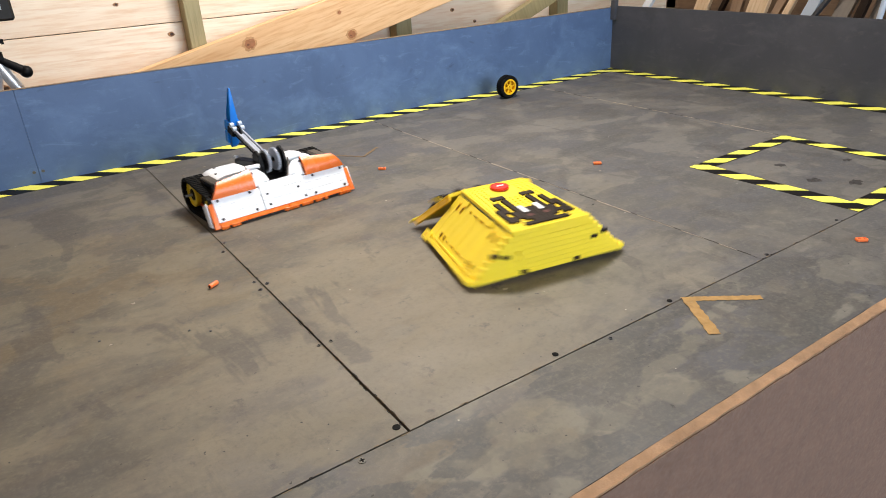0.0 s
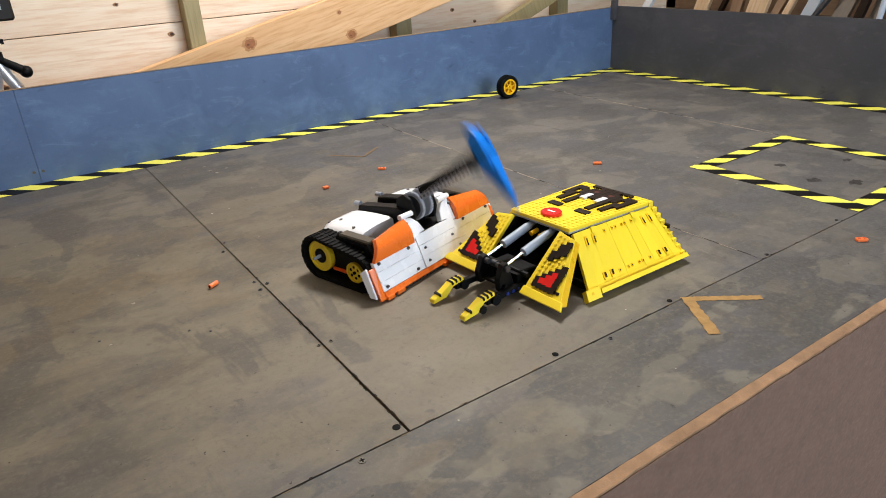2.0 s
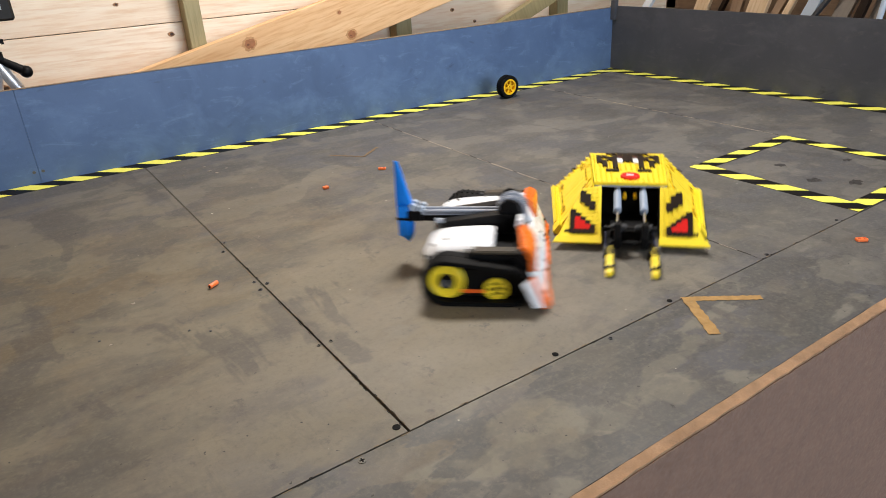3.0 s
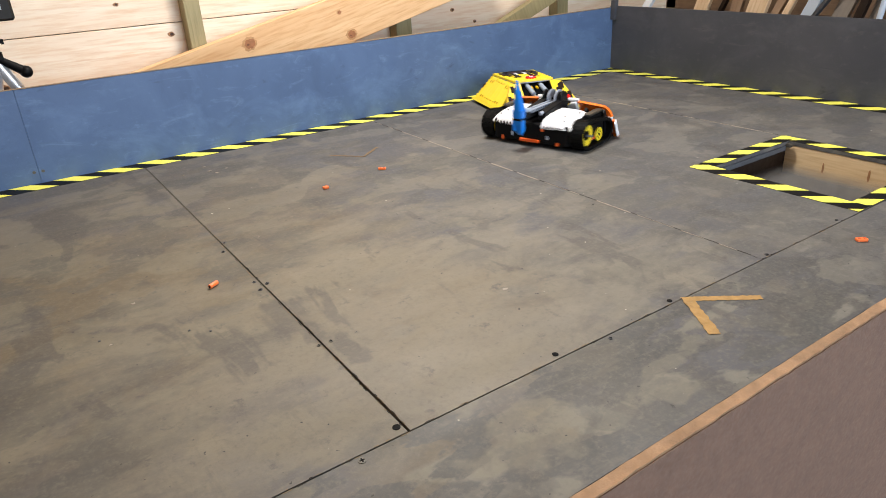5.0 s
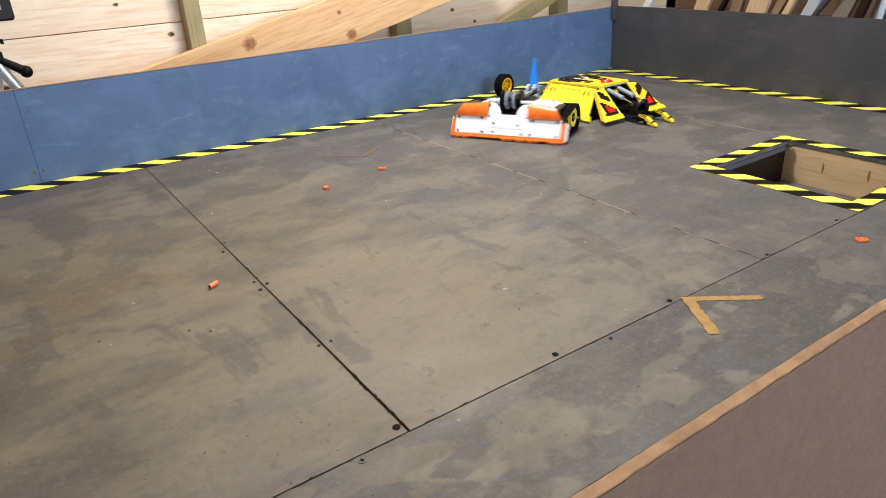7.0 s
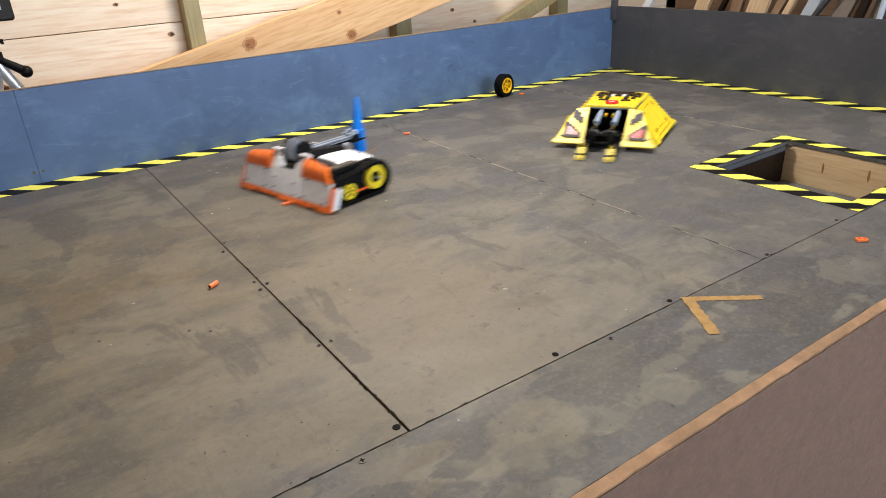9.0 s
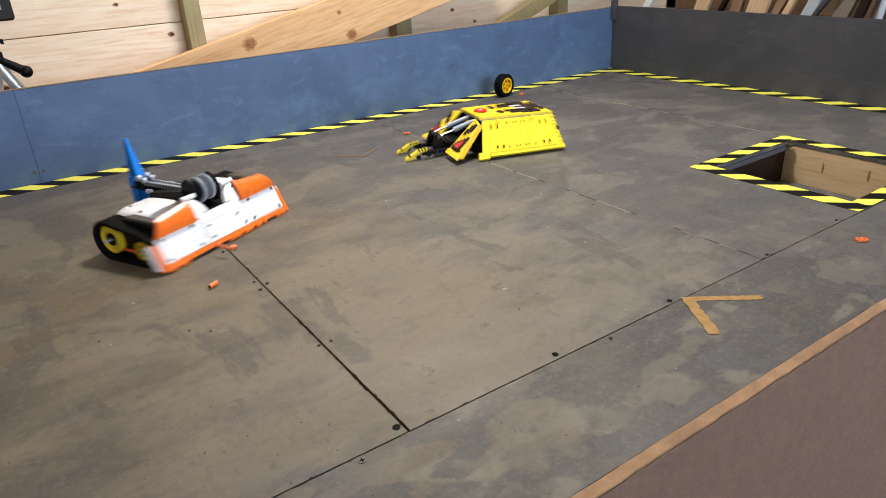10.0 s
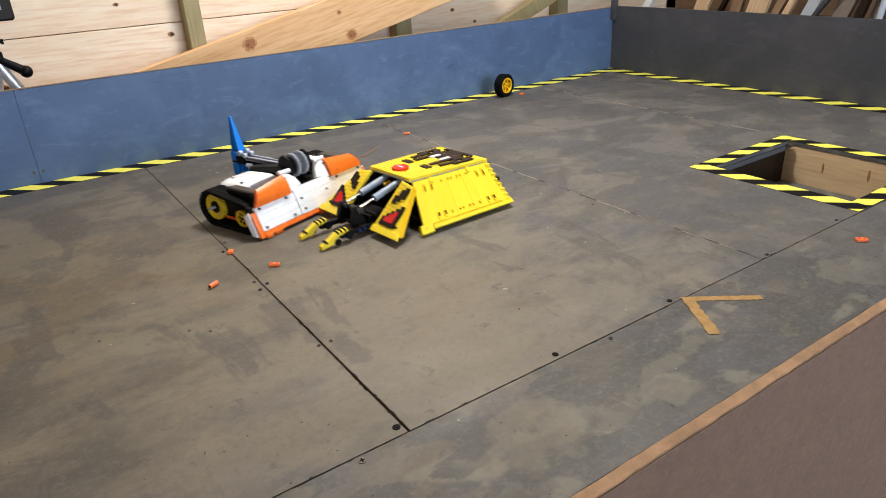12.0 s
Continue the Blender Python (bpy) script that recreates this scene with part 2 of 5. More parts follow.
SHED = timber("shed_boarding", (0.30, 0.21, 0.13), (0.20, 0.13, 0.075), 0, knots=False)
SHED_DARK = timber("dark_shed_boarding", (0.20, 0.12, 0.065), (0.12, 0.07, 0.04), 1, knots=False)
CONCRETE = plain("shed_concrete", (0.22, 0.21, 0.20), 0.85, dirt=0.3, scale=4)
TAPE_Y = plain("tape_yellow", (0.90, 0.86, 0.12), 0.38, dirt=0.08, scale=12)
TAPE_K = plain("tape_black", (0.006, 0.006, 0.007), 0.5, dirt=0.1, scale=12, spec=0.15)
MASK = plain("masking_tape", (0.40, 0.235, 0.075), 0.75, dirt=0.45, scale=70)
MASK_OLD = plain("worn_masking_tape", (0.19, 0.125, 0.065), 0.7, dirt=0.35, scale=60)
SEAM = plain("seam_shadow", (0.018, 0.014, 0.010), 0.9)
JOINT_DIRT = plain("joint_dirt", (0.085, 0.070, 0.052), 0.9, dirt=0.5, scale=60)
FILLER = plain("seam_filler", (0.36, 0.31, 0.25), 0.8, dirt=0.5, scale=40)
FILLER_BROWN = plain("bare_wood_chip", (0.20, 0.145, 0.085), 0.8, dirt=0.5, scale=60)
STEEL = plain("screw_steel", (0.12, 0.11, 0.09), 0.5, metal=0.5, dirt=0.4, scale=90)
HOLE = plain("hole_shade", (0.006, 0.006, 0.006), 0.8, spec=0.15)
YEL = plain("yellow_plastic", (0.90, 0.69, 0.030), 0.36, dirt=0.06, scale=18, random_shade=0.16)
YEL_DEEP = plain("deep_yellow_plastic", (0.86, 0.50, 0.010), 0.28, dirt=0.08, scale=18)
WHITE = plain("white_plastic", (0.84, 0.86, 0.89), 0.25, dirt=0.05, scale=18)
ORANGE = plain("orange_plastic", (0.85, 0.17, 0.02), 0.27, dirt=0.08, scale=18)
ORANGE_RED = plain("red_orange_plastic", (0.80, 0.115, 0.015), 0.3, dirt=0.08, scale=18)
BLACK = plain("black_plastic", (0.004, 0.004, 0.0045), 0.45, dirt=0.2, scale=20, spec=0.14)
RUBBER = plain("track_rubber", (0.0045, 0.0045, 0.0045), 0.6, dirt=0.3, scale=40, spec=0.12)
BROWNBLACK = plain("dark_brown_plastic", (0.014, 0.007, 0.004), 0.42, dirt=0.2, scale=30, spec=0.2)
GREY = plain("light_grey_plastic", (0.33, 0.36, 0.42), 0.35, dirt=0.15, scale=30)
DGREY = plain("dark_grey_plastic", (0.035, 0.037, 0.042), 0.4, dirt=0.2, scale=30)
RAM = plain("ram_grey", (0.27, 0.33, 0.42), 0.4, dirt=0.15, scale=30)
BLUEGREY = plain("sand_blue_grey", (0.42, 0.49, 0.58), 0.35, dirt=0.1, scale=30)
RIM = plain("lemon_rim_plastic", (0.88, 0.68, 0.03), 0.32, dirt=0.08, scale=18)
BLUE = plain("blue_plastic", (0.006, 0.21, 0.76), 0.33, dirt=0.1, scale=20, spec=0.35)
BLUE_PIN = plain("blue_pin", (0.012, 0.03, 0.22), 0.35)
RED = plain("red_plastic", (0.62, 0.012, 0.010), 0.22, dirt=0.1, scale=30)
ALU = plain("brushed_aluminium", (0.80, 0.80, 0.82), 0.32, metal=0.55)
CHROME = plain("chrome", (0.75, 0.76, 0.78), 0.15, metal=1.0)
CAMBODY = plain("camera_body", (0.014, 0.013, 0.012), 0.5, spec=0.3)
PIT_GREY = plain("pit_batten_grey", (0.075, 0.083, 0.098), 0.5, dirt=0.3, scale=40)
TAN = plain("tan_grey_plastic", (0.045, 0.037, 0.026), 0.35)

# ---- helpers for shapes ----


def box(bm, x0, x1, y0, y1, z0, z1):
    v = [bm.verts.new((x, y, z)) for x in (x0, x1) for y in (y0, y1) for z in (z0, z1)]
    for f in ((0, 1, 3, 2), (4, 6, 7, 5), (0, 4, 5, 1), (2, 3, 7, 6), (0, 2, 6, 4), (1, 5, 7, 3)):
        bm.faces.new([v[i] for i in f])
    return v


def slab(bm, quad, depth):
    """A plate on four corners, thickened by depth towards the middle of its robot."""
    q = [Vector(p) for p in quad]
    n = (q[1] - q[0]).cross(q[3] - q[0]).normalized()
    if n.dot((q[0] + q[2]) / 2 - Vector((-0.02, 0, 0.03))) < 0:
        q, n = q[::-1], -n
    a, b = [bm.verts.new(p) for p in q], [bm.verts.new(p - n * depth) for p in q]
    bm.faces.new(a)
    bm.faces.new(b[::-1])
    for i in range(4):
        j = (i + 1) % 4
        bm.faces.new((a[j], a[i], b[i], b[j]))
    return a + b


def prism(bm, pts, off):
    """A polygon in space drawn out along off."""
    off = Vector(off)
    a, b = [bm.verts.new(p) for p in pts], [bm.verts.new(Vector(p) + off) for p in pts]
    bm.faces.new(a[::-1])
    bm.faces.new(b)
    for i in range(len(pts)):
        j = (i + 1) % len(pts)
        bm.faces.new((a[i], a[j], b[j], b[i]))


def rod(bm, p0, p1, r, seg=12, r1=None):
    p0, p1 = Vector(p0), Vector(p1)
    d = p1 - p0
    m = Matrix.Translation((p0 + p1) / 2) @ d.to_track_quat("Z", "Y").to_matrix().to_4x4()
    return bmesh.ops.create_cone(bm, cap_ends=True, segments=seg, radius1=r, radius2=r if r1 is None else r1, depth=d.length, matrix=m)["verts"]


def ring(bm, c, axis, r_out, r_in, w, seg=24):
    """A flat ring (tyre, rim, gear) round an axis: 'y' only."""
    cx, cy, cz = c
    loops = []
    for r, y in ((r_out, -w / 2), (r_out, w / 2), (r_in, w / 2), (r_in, -w / 2)):
        loops.append([bm.verts.new((cx + r * math.cos(2 * math.pi * k / seg), cy + y, cz + r * math.sin(2 * math.pi * k / seg))) for k in range(seg)])
    for a in range(4):
        b = (a + 1) % 4
        for k in range(seg):
            j = (k + 1) % seg
            bm.faces.new((loops[a][k], loops[b][k], loops[b][j], loops[a][j]))


def lerp(a, b, t):
    return Vector(a) + (Vector(b) - Vector(a)) * t


def rounded(bm, w, seg=1):
    bmesh.ops.recalc_face_normals(bm, faces=bm.faces[:])
    bmesh.ops.bevel(bm, geom=bm.edges[:], offset=w, segments=seg, affect="EDGES", profile=0.5, clamp_overlap=True)
    return bm


def mesh_of(name, bm, material, smooth=False):
    bmesh.ops.recalc_face_normals(bm, faces=bm.faces[:])
    me = bpy.data.meshes.new(name)
    bm.to_mesh(me)
    bm.free()
    me.materials.append(material)
    if smooth:
        for p in me.polygons:
            p.use_smooth = True
        me.set_sharp_from_angle(angle=radians(35))
    return me


def part(name, bm, material, parent, label="", smooth=False, at=None):
    ob = new(name, mesh_of(name, bm, material, smooth))
    ob.parent = parent
    if at is not None:
        ob.matrix_basis = at
    return tagged(ob, label)


def piece(name, me, parent, at):
    ob = new(name, me)
    ob.parent, ob.matrix_basis = parent, at
    return ob


def thing(name, label, category, group="", kind="", at=None):
    ob = tagged(new(name), label, category, group, kind)
    if at is not None:
        ob.matrix_basis = at
    return ob


def solo(name, bm, material, label, category, group="", kind="", smooth=False):
    return tagged(new(name, mesh_of(name, bm, material, smooth)), label, category, group, kind)


def one_box(*dims, bevel=0.0):
    bm = bmesh.new()
    box(bm, *dims)
    return rounded(bm, bevel) if bevel else bm


# ---- the arena ----
X_END, Y_BACK, Y_SEAM, Y_FRONT = 1.896, 1.721, 0.4775, 0.315
X_WEST = -0.75
SEAMS = (0.258, 0.873, 1.492)
PIT = (1.19, 1.462, 0.510, 0.785)
GAP = 0.0016
T = 0.008

floor = thing("floor", "worn grey painted plywood arena floor in screwed sheets", "floor", kind="structure")


def sheet(x0, x1, y0, y1, hole=None):
    bm = bmesh.new()
    if hole is None:
        box(bm, x0, x1, y0, y1, -T, 0)
    else:
        a, b, c, d = hole
        outer, inner = ((x0, y0), (x1, y0), (x1, y1), (x0, y1)), ((a, c), (b, c), (b, d), (a, d))
        rows = [[bm.verts.new((x, y, z)) for x, y in loop] for z in (0, -T) for loop in (outer, inner)]
        for i in range(4):
            j = (i + 1) % 4
            bm.faces.new((rows[0][i], rows[0][j], rows[1][j], rows[1][i]))
            bm.faces.new((rows[2][j], rows[2][i], rows[3][i], rows[3][j]))
            bm.faces.new((rows[0][j], rows[0][i], rows[2][i], rows[2][j]))
            bm.faces.new((rows[1][i], rows[1][j], rows[3][j], rows[3][i]))
    part("floor_sheet", bm, FLOOR, floor)


edges = (X_WEST, *SEAMS, X_END)
for k in range(4):
    x0, x1 = edges[k] + (GAP if k == 1 else 0.0003), edges[k + 1] - (GAP if k == 0 else 0.0003)
    sheet(x0, x1, Y_SEAM + GAP * 0.7, Y_BACK, PIT if k == 2 else None)
sheet(X_WEST, X_END, Y_FRONT + 0.0005, Y_SEAM - GAP * 0.7)
# a sheet in shadow colour below makes the open joints read dark
bm = bmesh.new()
box(bm, X_WEST, PIT[0] - 0.02, Y_FRONT, Y_BACK, -0.030, -T - 0.0005)
box(bm, PIT[1] + 0.02, X_END, Y_FRONT, Y_BACK, -0.030, -T - 0.0005)
part("underlay", bm, SEAM, floor, "dark sheet that shades the floor joints")
# the long joint closes up towards the back wall under dirt and paint
bm = bmesh.new()
x = SEAMS[0]
prism(bm, [(x - GAP - 0.0004, 0.62, -0.0009), (x - GAP * 0.55, 0.62, -0.0009), (x + GAP * 0.15, 1.00, -0.0009), (x + GAP * 0.55, 1.20, -0.0009), (x + GAP * 0.5, 1.69, -0.0009), (x - GAP - 0.0004, 1.69, -0.0009)], (0, 0, 0.0007))
# the front joint is packed with dirt and paint towards the pit
rnd = random.Random(21)
a = 0.66
while a < 1.15:
    b = min(1.16, a + rnd.uniform(0.02, 0.07))
    box(bm, a, b, Y_SEAM - GAP * 0.8, Y_SEAM + GAP * rnd.uniform(-0.05, 0.55), -0.004, -0.0004)
    a = b + rnd.uniform(0.0, 0.012)
part("joint_dirt", bm, JOINT_DIRT, floor, "grey-brown dirt packed in the joint")
rnd = random.Random(31)
chips, dark_chips = bmesh.new(), bmesh.new()
for k in range(190):
    along_x = k % 3 == 0
    a, L, w = (rnd.uniform(-0.1, 1.1) if along_x else 0.485 + 0.75 * rnd.random() ** 1.4), rnd.uniform(0.003, 0.016), rnd.uniform(0.0004, 0.0016)
    side = rnd.choice((-1, 1))
    c = (Y_SEAM if along_x else SEAMS[0]) + side * GAP * (0.7 if along_x else 1.0)
    quad = [(a, c - side * 0.0002), (a + L * 0.3, c + side * w), (a + L * 0.75, c + side * w * rnd.uniform(0.3, 1)), (a + L, c - side * 0.0002)]
    prism(chips if k % 4 else dark_chips, [(p, q, 0.0001) if along_x else (q, p, 0.0001) for p, q in quad], (0, 0, 0.0002))
tagged(part("chipped_edge", chips, FILLER_BROWN, floor, "bare brown chips along the joints"), kind="stuff")
tagged(part("chipped_edge", dark_chips, SEAM, floor, "dark chips along the joints"), kind="stuff")
# paint-filled joints
for x, y0, y1 in ((SEAMS[1], 0.52, 1.69), (SEAMS[2], 0.84, 1.69)):
    bm = bmesh.new()
    rnd = random.Random(int(x * 100))
    y = y0
    while y < y1:
        L = rnd.uniform(0.02, 0.10)
        w = rnd.uniform(0.0006, 0.0018)
        box(bm, x - w, x + w * rnd.uniform(0.3, 1), y, y + L, -0.001, 0.0006)
        y += L + rnd.uniform(0.0, 0.05)
    part("joint_filler", bm, FILLER, floor, "cracked filler along a joint")
    part("joint_crack", one_box(x + 0.0008, x + 0.0016, Y_SEAM + 0.02 if x < 1 else 0.83, 1.668, -0.001, 0.0004), SEAM, floor)

# screws and knot holes along the joints
for i, (x, y, r) in enumerate(((0.264, 1.091, .0035), (0.250, 1.054, .0035), (0.251, 0.910, .003), (0.265, 0.893, .0035), (0.250, 0.880, .0035), (0.2535, 0.685, .003), (0.270, 0.685, .003), (0.543, 0.470, .003), (0.892, 0.483, .0035), (0.199, 0.4695, .0042), (0.1325, 0.83, .0018), (0.155, 0.81, .0018), (0.03, 0.88, .0018), (1.092, 0.485, .003), (0.79, 0.99, .002), (0.855, 0.80, .002))):
    bm = bmesh.new()
    rod(bm, (x, y, -0.001), (x, y, 0.0008), r, 12)
    head = solo("screw", bm, STEEL if i in (9, 5, 6) else DGREY, "countersunk screw head sunk in the grey floor", "screw", "floor screws")
    if r > .0025:
        # the cross is a raised dark shape that paints the slot's shade
        cross = bmesh.new()
        box(cross, x - r * .62, x + r * .62, y - r * .17, y + r * .17, 0.0003, 0.0011)
        box(cross, x - r * .17, x + r * .17, y - r * .62, y + r * .62, 0.0003, 0.0012)
        part("cross_slot", cross, HOLE, head, "dark raised cross for the slot's shade")
# no holes are bored: flat dark discs give their shade
for x, y, r in ((0.2505, 0.491, .0044), (0.467, 0.4865, .0038), (0.671, 0.4845, .0036)):
    bm = bmesh.new()
    rod(bm, (x, y, -0.002), (x, y, 0.0007), r, 14)
    solo("screw", bm, HOLE, "dark disc for the shade of a screw hole in the floor", "screw hole", "floor screws")

# arena walls
H_BACK, H_EAST = 0.209, 0.2145
back = thing("wall_north", "blue-grey painted board arena wall with scuffs", "wall", kind="structure")
part("wall_board", one_box(0.046, X_END, Y_BACK, Y_BACK + 0.012, -T, H_BACK), WALL, back)
part("wall_board", one_box(X_WEST, 0.0457, Y_BACK + 0.0008, Y_BACK + 0.0128, -T, H_BACK + 0.001), WALL, back)
part("top_edge", one_box(X_WEST, X_END - 0.014, Y_BACK + 0.0004, Y_BACK + 0.0118, H_BACK + 0.0012, H_BACK + 0.0020), SHED, back, "bare brown board edge")
for x, z in ((0.006, 0.18), (0.036, 0.027), (0.054, 0.027)):
    bm = bmesh.new()
    rod(bm, (x, Y_BACK - 0.0006, z), (x, Y_BACK + 0.002, z), 0.0035, 12)
    part("wall_screw", bm, STEEL, back)
east = thing("wall_east", "grey painted board arena wall, its shade in the colour", "wall", kind="structure")
part("wall_board", one_box(X_END, X_END + 0.012, Y_FRONT - 0.2, Y_BACK + 0.013, -T, H_EAST), WALL_SHADED, east)
part("corner_batten", one_box(X_END - 0.013, X_END + 0.004, Y_BACK - 0.020, Y_BACK - 0.0005, 0.170, H_EAST + 0.02, bevel=0.001), WALL_SHADED, east)
west = thing("wall_west", "grey painted board arena wall", "wall", kind="structure")
part("wall_board", one_box(X_WEST - 0.012, X_WEST, Y_FRONT, Y_BACK + 0.013, -T, H_BACK), WALL, west)

# front board with its ragged raw top edge
front = thing("wall_front", "brown hardboard skirt with raw orange-brown top edge", "wall", kind="structure")
part("skirt", one_box(X_WEST, X_END + 0.012, 0.3018, 0.3028, -0.75, -0.0045), MDF, front)
bm = bmesh.new()
rnd = random.Random(5)
n = 160
xs = [X_WEST + (X_END + 0.012 - X_WEST) * k / n for k in range(n + 1)]
ya = [0.3153 + rnd.uniform(-0.0005, 0.0002) for _ in xs]
lo = [[bm.verts.new((x, y, -0.0023 + rnd.uniform(-.0004, .0003) * (y > 0.31))) for y in (0.3030 + rnd.uniform(0, 0.0016), 0.3065)] + [bm.verts.new((x, yy, -0.0003))] for x, yy in zip(xs, ya)]
dn = [[bm.verts.new((x, 0.3030, -0.02)), bm.verts.new((x, 0.3145, -0.02))] for x in xs]
for k in range(n):
    a, b, c, d = lo[k], lo[k + 1], dn[k], dn[k + 1]
    for f in ((a[0], b[0], b[1], a[1]), (a[1], b[1], b[2], a[2]), (a[2], b[2], d[1], c[1]), (c[0], d[0], b[0], a[0])):
        bm.faces.new(f)
part("raw_edge", bm, MDF_EDGE, front, "raw sawn orange-brown board edge")
part("backing", one_box(X_WEST, X_END, 0.3032, 0.3135, -0.75, -0.021), MDF, front)

# pit box, and the lid that drops into it
pit = thing("pit", "open pit lined with pine boards below the floor", "pit", kind="structure")
part("pit_side", one_box(PIT[1] + 0.001, PIT[1] + 0.016, PIT[2] - 0.03, PIT[3] + 0.03, -0.16, -T - 0.001), PIT_PINE, pit, "pale pine board with a knot")
# the other three sides carry the pit's shade in their dark colour
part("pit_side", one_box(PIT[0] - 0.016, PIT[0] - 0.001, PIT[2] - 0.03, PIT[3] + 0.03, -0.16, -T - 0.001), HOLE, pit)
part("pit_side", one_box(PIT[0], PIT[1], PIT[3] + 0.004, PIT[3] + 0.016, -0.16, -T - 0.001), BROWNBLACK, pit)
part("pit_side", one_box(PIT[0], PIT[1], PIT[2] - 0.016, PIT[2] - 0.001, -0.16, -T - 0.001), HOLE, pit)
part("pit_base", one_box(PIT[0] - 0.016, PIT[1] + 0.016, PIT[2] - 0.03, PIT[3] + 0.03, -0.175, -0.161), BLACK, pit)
part("pit_rim", one_box(PIT[0], PIT[1] - 0.013, PIT[3] - 0.003, PIT[3] + 0.003, -0.019, -T - 0.0005), PIT_GREY, pit, "grey batten under the pit edge")
for y, z, r in ((0.700, -0.045, 0.008), (0.605, -0.040, 0.009), (0.590, -0.075, 0.007)):
    bm = bmesh.new()
    prism(bm, [(PIT[1] + 0.0006, y + r * 0.28 * math.cos(k * math.pi / 7), z + r * 1.5 * math.sin(k * math.pi / 7)) for k in range(14)], (0.0008, 0, 0))
    part("knot", bm, KNOT, pit)
bm = bmesh.new()
box(bm, PIT[1] - 0.012, PIT[1] - 0.004, PIT[3] - 0.012, PIT[3] - 0.002, -0.011, -0.004)
rod(bm, (PIT[1] - 0.008, PIT[3] - 0.014, -0.008), (PIT[1] - 0.008, PIT[3] - 0.002, -0.008), 0.0025, 10)
part("latch", bm, STEEL, pit, "small steel latch at the pit corner")
lid = solo("pit_lid", one_box(PIT[0] + 0.0012, PIT[1] - 0.0012, PIT[2] + 0.0012, PIT[3] - 0.0012, -0.010, -0.0004), FLOOR, "scuffed grey square pit lid with dark marks", "pit lid")
SCUFF = plain("dark_scuff", (0.034, 0.031, 0.030), 0.6, dirt=0.3, scale=60)
rnd = random.Random(8)
for x, y, r in ((1.292, 0.704, 0.018), (1.255, 0.613, 0.018), (1.297, 0.556, 0.021), (1.416, 0.632, 0.014)):
    bm = bmesh.new()
    prism(bm, [(x + r * rnd.uniform(.45, 1.1) * math.cos(k * 0.4488), y + r * rnd.uniform(.3, .8) * math.sin(k * 0.4488), -0.00045) for k in range(14)], (0, 0, 0.0002))
    part("scuff", bm, SCUFF, lid, "dark scuff mark")


# hazard tape: black strip with slanted yellow bars
def hazard(name, along, start, end, inner, outer, first, period, label, lean=1):
    """along: 'x' or 'y'; a strip between inner and outer across; bars start at first on the inner side."""
    th = thing(name, label, "hazard tape", "hazard tape strips")
    z0, z1 = 0.0003, 0.0007
    w = abs(outer - inner)

    def pt(a, c, z):
        return (a, c, z) if along == "x" else (c, a, z)
    bm = bmesh.new()
    lo, hi = min(inner, outer), max(inner, outer)
    prism(bm, [pt(start, lo, z0), pt(end, lo, z0), pt(end, hi, z0), pt(start, hi, z0)], (0, 0, z1 - z0))
    part("strip", bm, TAPE_K, th)
    k = math.floor((start - first) / period) - 2
    while first + k * period < end + period:
        a = first + k * period
        poly = [(a, inner), (a + period / 2, inner), (a + period / 2 + lean * w, outer), (a + lean * w, outer)]
        poly = clip(poly, start, end)
        if len(poly) > 2:
            bm = bmesh.new()
            prism(bm, [pt(p, c, z1 + 0.0001) for p, c in poly], (0, 0, 0.0003))
            part("bar", bm, TAPE_Y, th)
        k += 1
    return th


def clip(poly, lo, hi):
    for sign, lim in ((1, lo), (-1, hi)):
        out = []
        for i, p in enumerate(poly):
            q = poly[(i + 1) % len(poly)]
            a, b = sign * (p[0] - lim), sign * (q[0] - lim)
            if a >= 0:
                out.append(p)
            if a * b < 0:
                s = a / (a - b)
                out.append((lim, p[1] + s * (q[1] - p[1])))
        poly = out
    return poly


LBL = "yellow and black hazard tape stuck on the grey floor"
hazard("hazard_tape", "x", X_WEST, X_END - 0.05, 1.668, 1.7195, 0.028, 0.0905, LBL, lean=-1)
hazard("hazard_tape", "y", Y_FRONT, 1.7195, X_END - 0.052, X_END - 0.001, 0.896, 0.0955, LBL, lean=-1)
P0, P1, P2, P3 = 1.152, 1.494, 0.4795, 0.817
hazard("hazard_tape", "y", P2, P3, P0, PIT[0] - 0.0005, 0.794, 0.085, LBL, lean=-1)
hazard("hazard_tape", "y", P2, PIT[3], P1, PIT[1] + 0.0005, 0.6725, 0.085, LBL, lean=1)
hazard("hazard_tape", "x", PIT[0], P1, P3, PIT[3] + 0.0005, 1.195, 0.0835, LBL, lean=1)
hazard("hazard_tape", "x", PIT[0], PIT[1], P2, PIT[2] - 0.0005, 1.197, 0.085, LBL, lean=-1)


# angle marks in masking tape
def strip(bm, a, b, w, z=0.0006, ragged=0.0):
    """A torn length of tape; ragged sets how far its edges wander."""
    rnd = random.Random(int(a[0] * 1000))
    a, b = Vector((*a, z)), Vector((*b, z))
    side = (b - a).cross(Vector((0, 0, 1))).normalized() * w / 2
    n = 22
    lo, hi = [], []
    for k in range(n + 1):
        p = lerp(a, b, k / n)
        lo.append(p - side * (1 + ragged * rnd.uniform(-1, 0.4)))
        hi.append(p + side * (1 + ragged * rnd.uniform(-1, 0.4)))
    prism(bm, lo + hi[::-1], (0, 0, 0.0002))


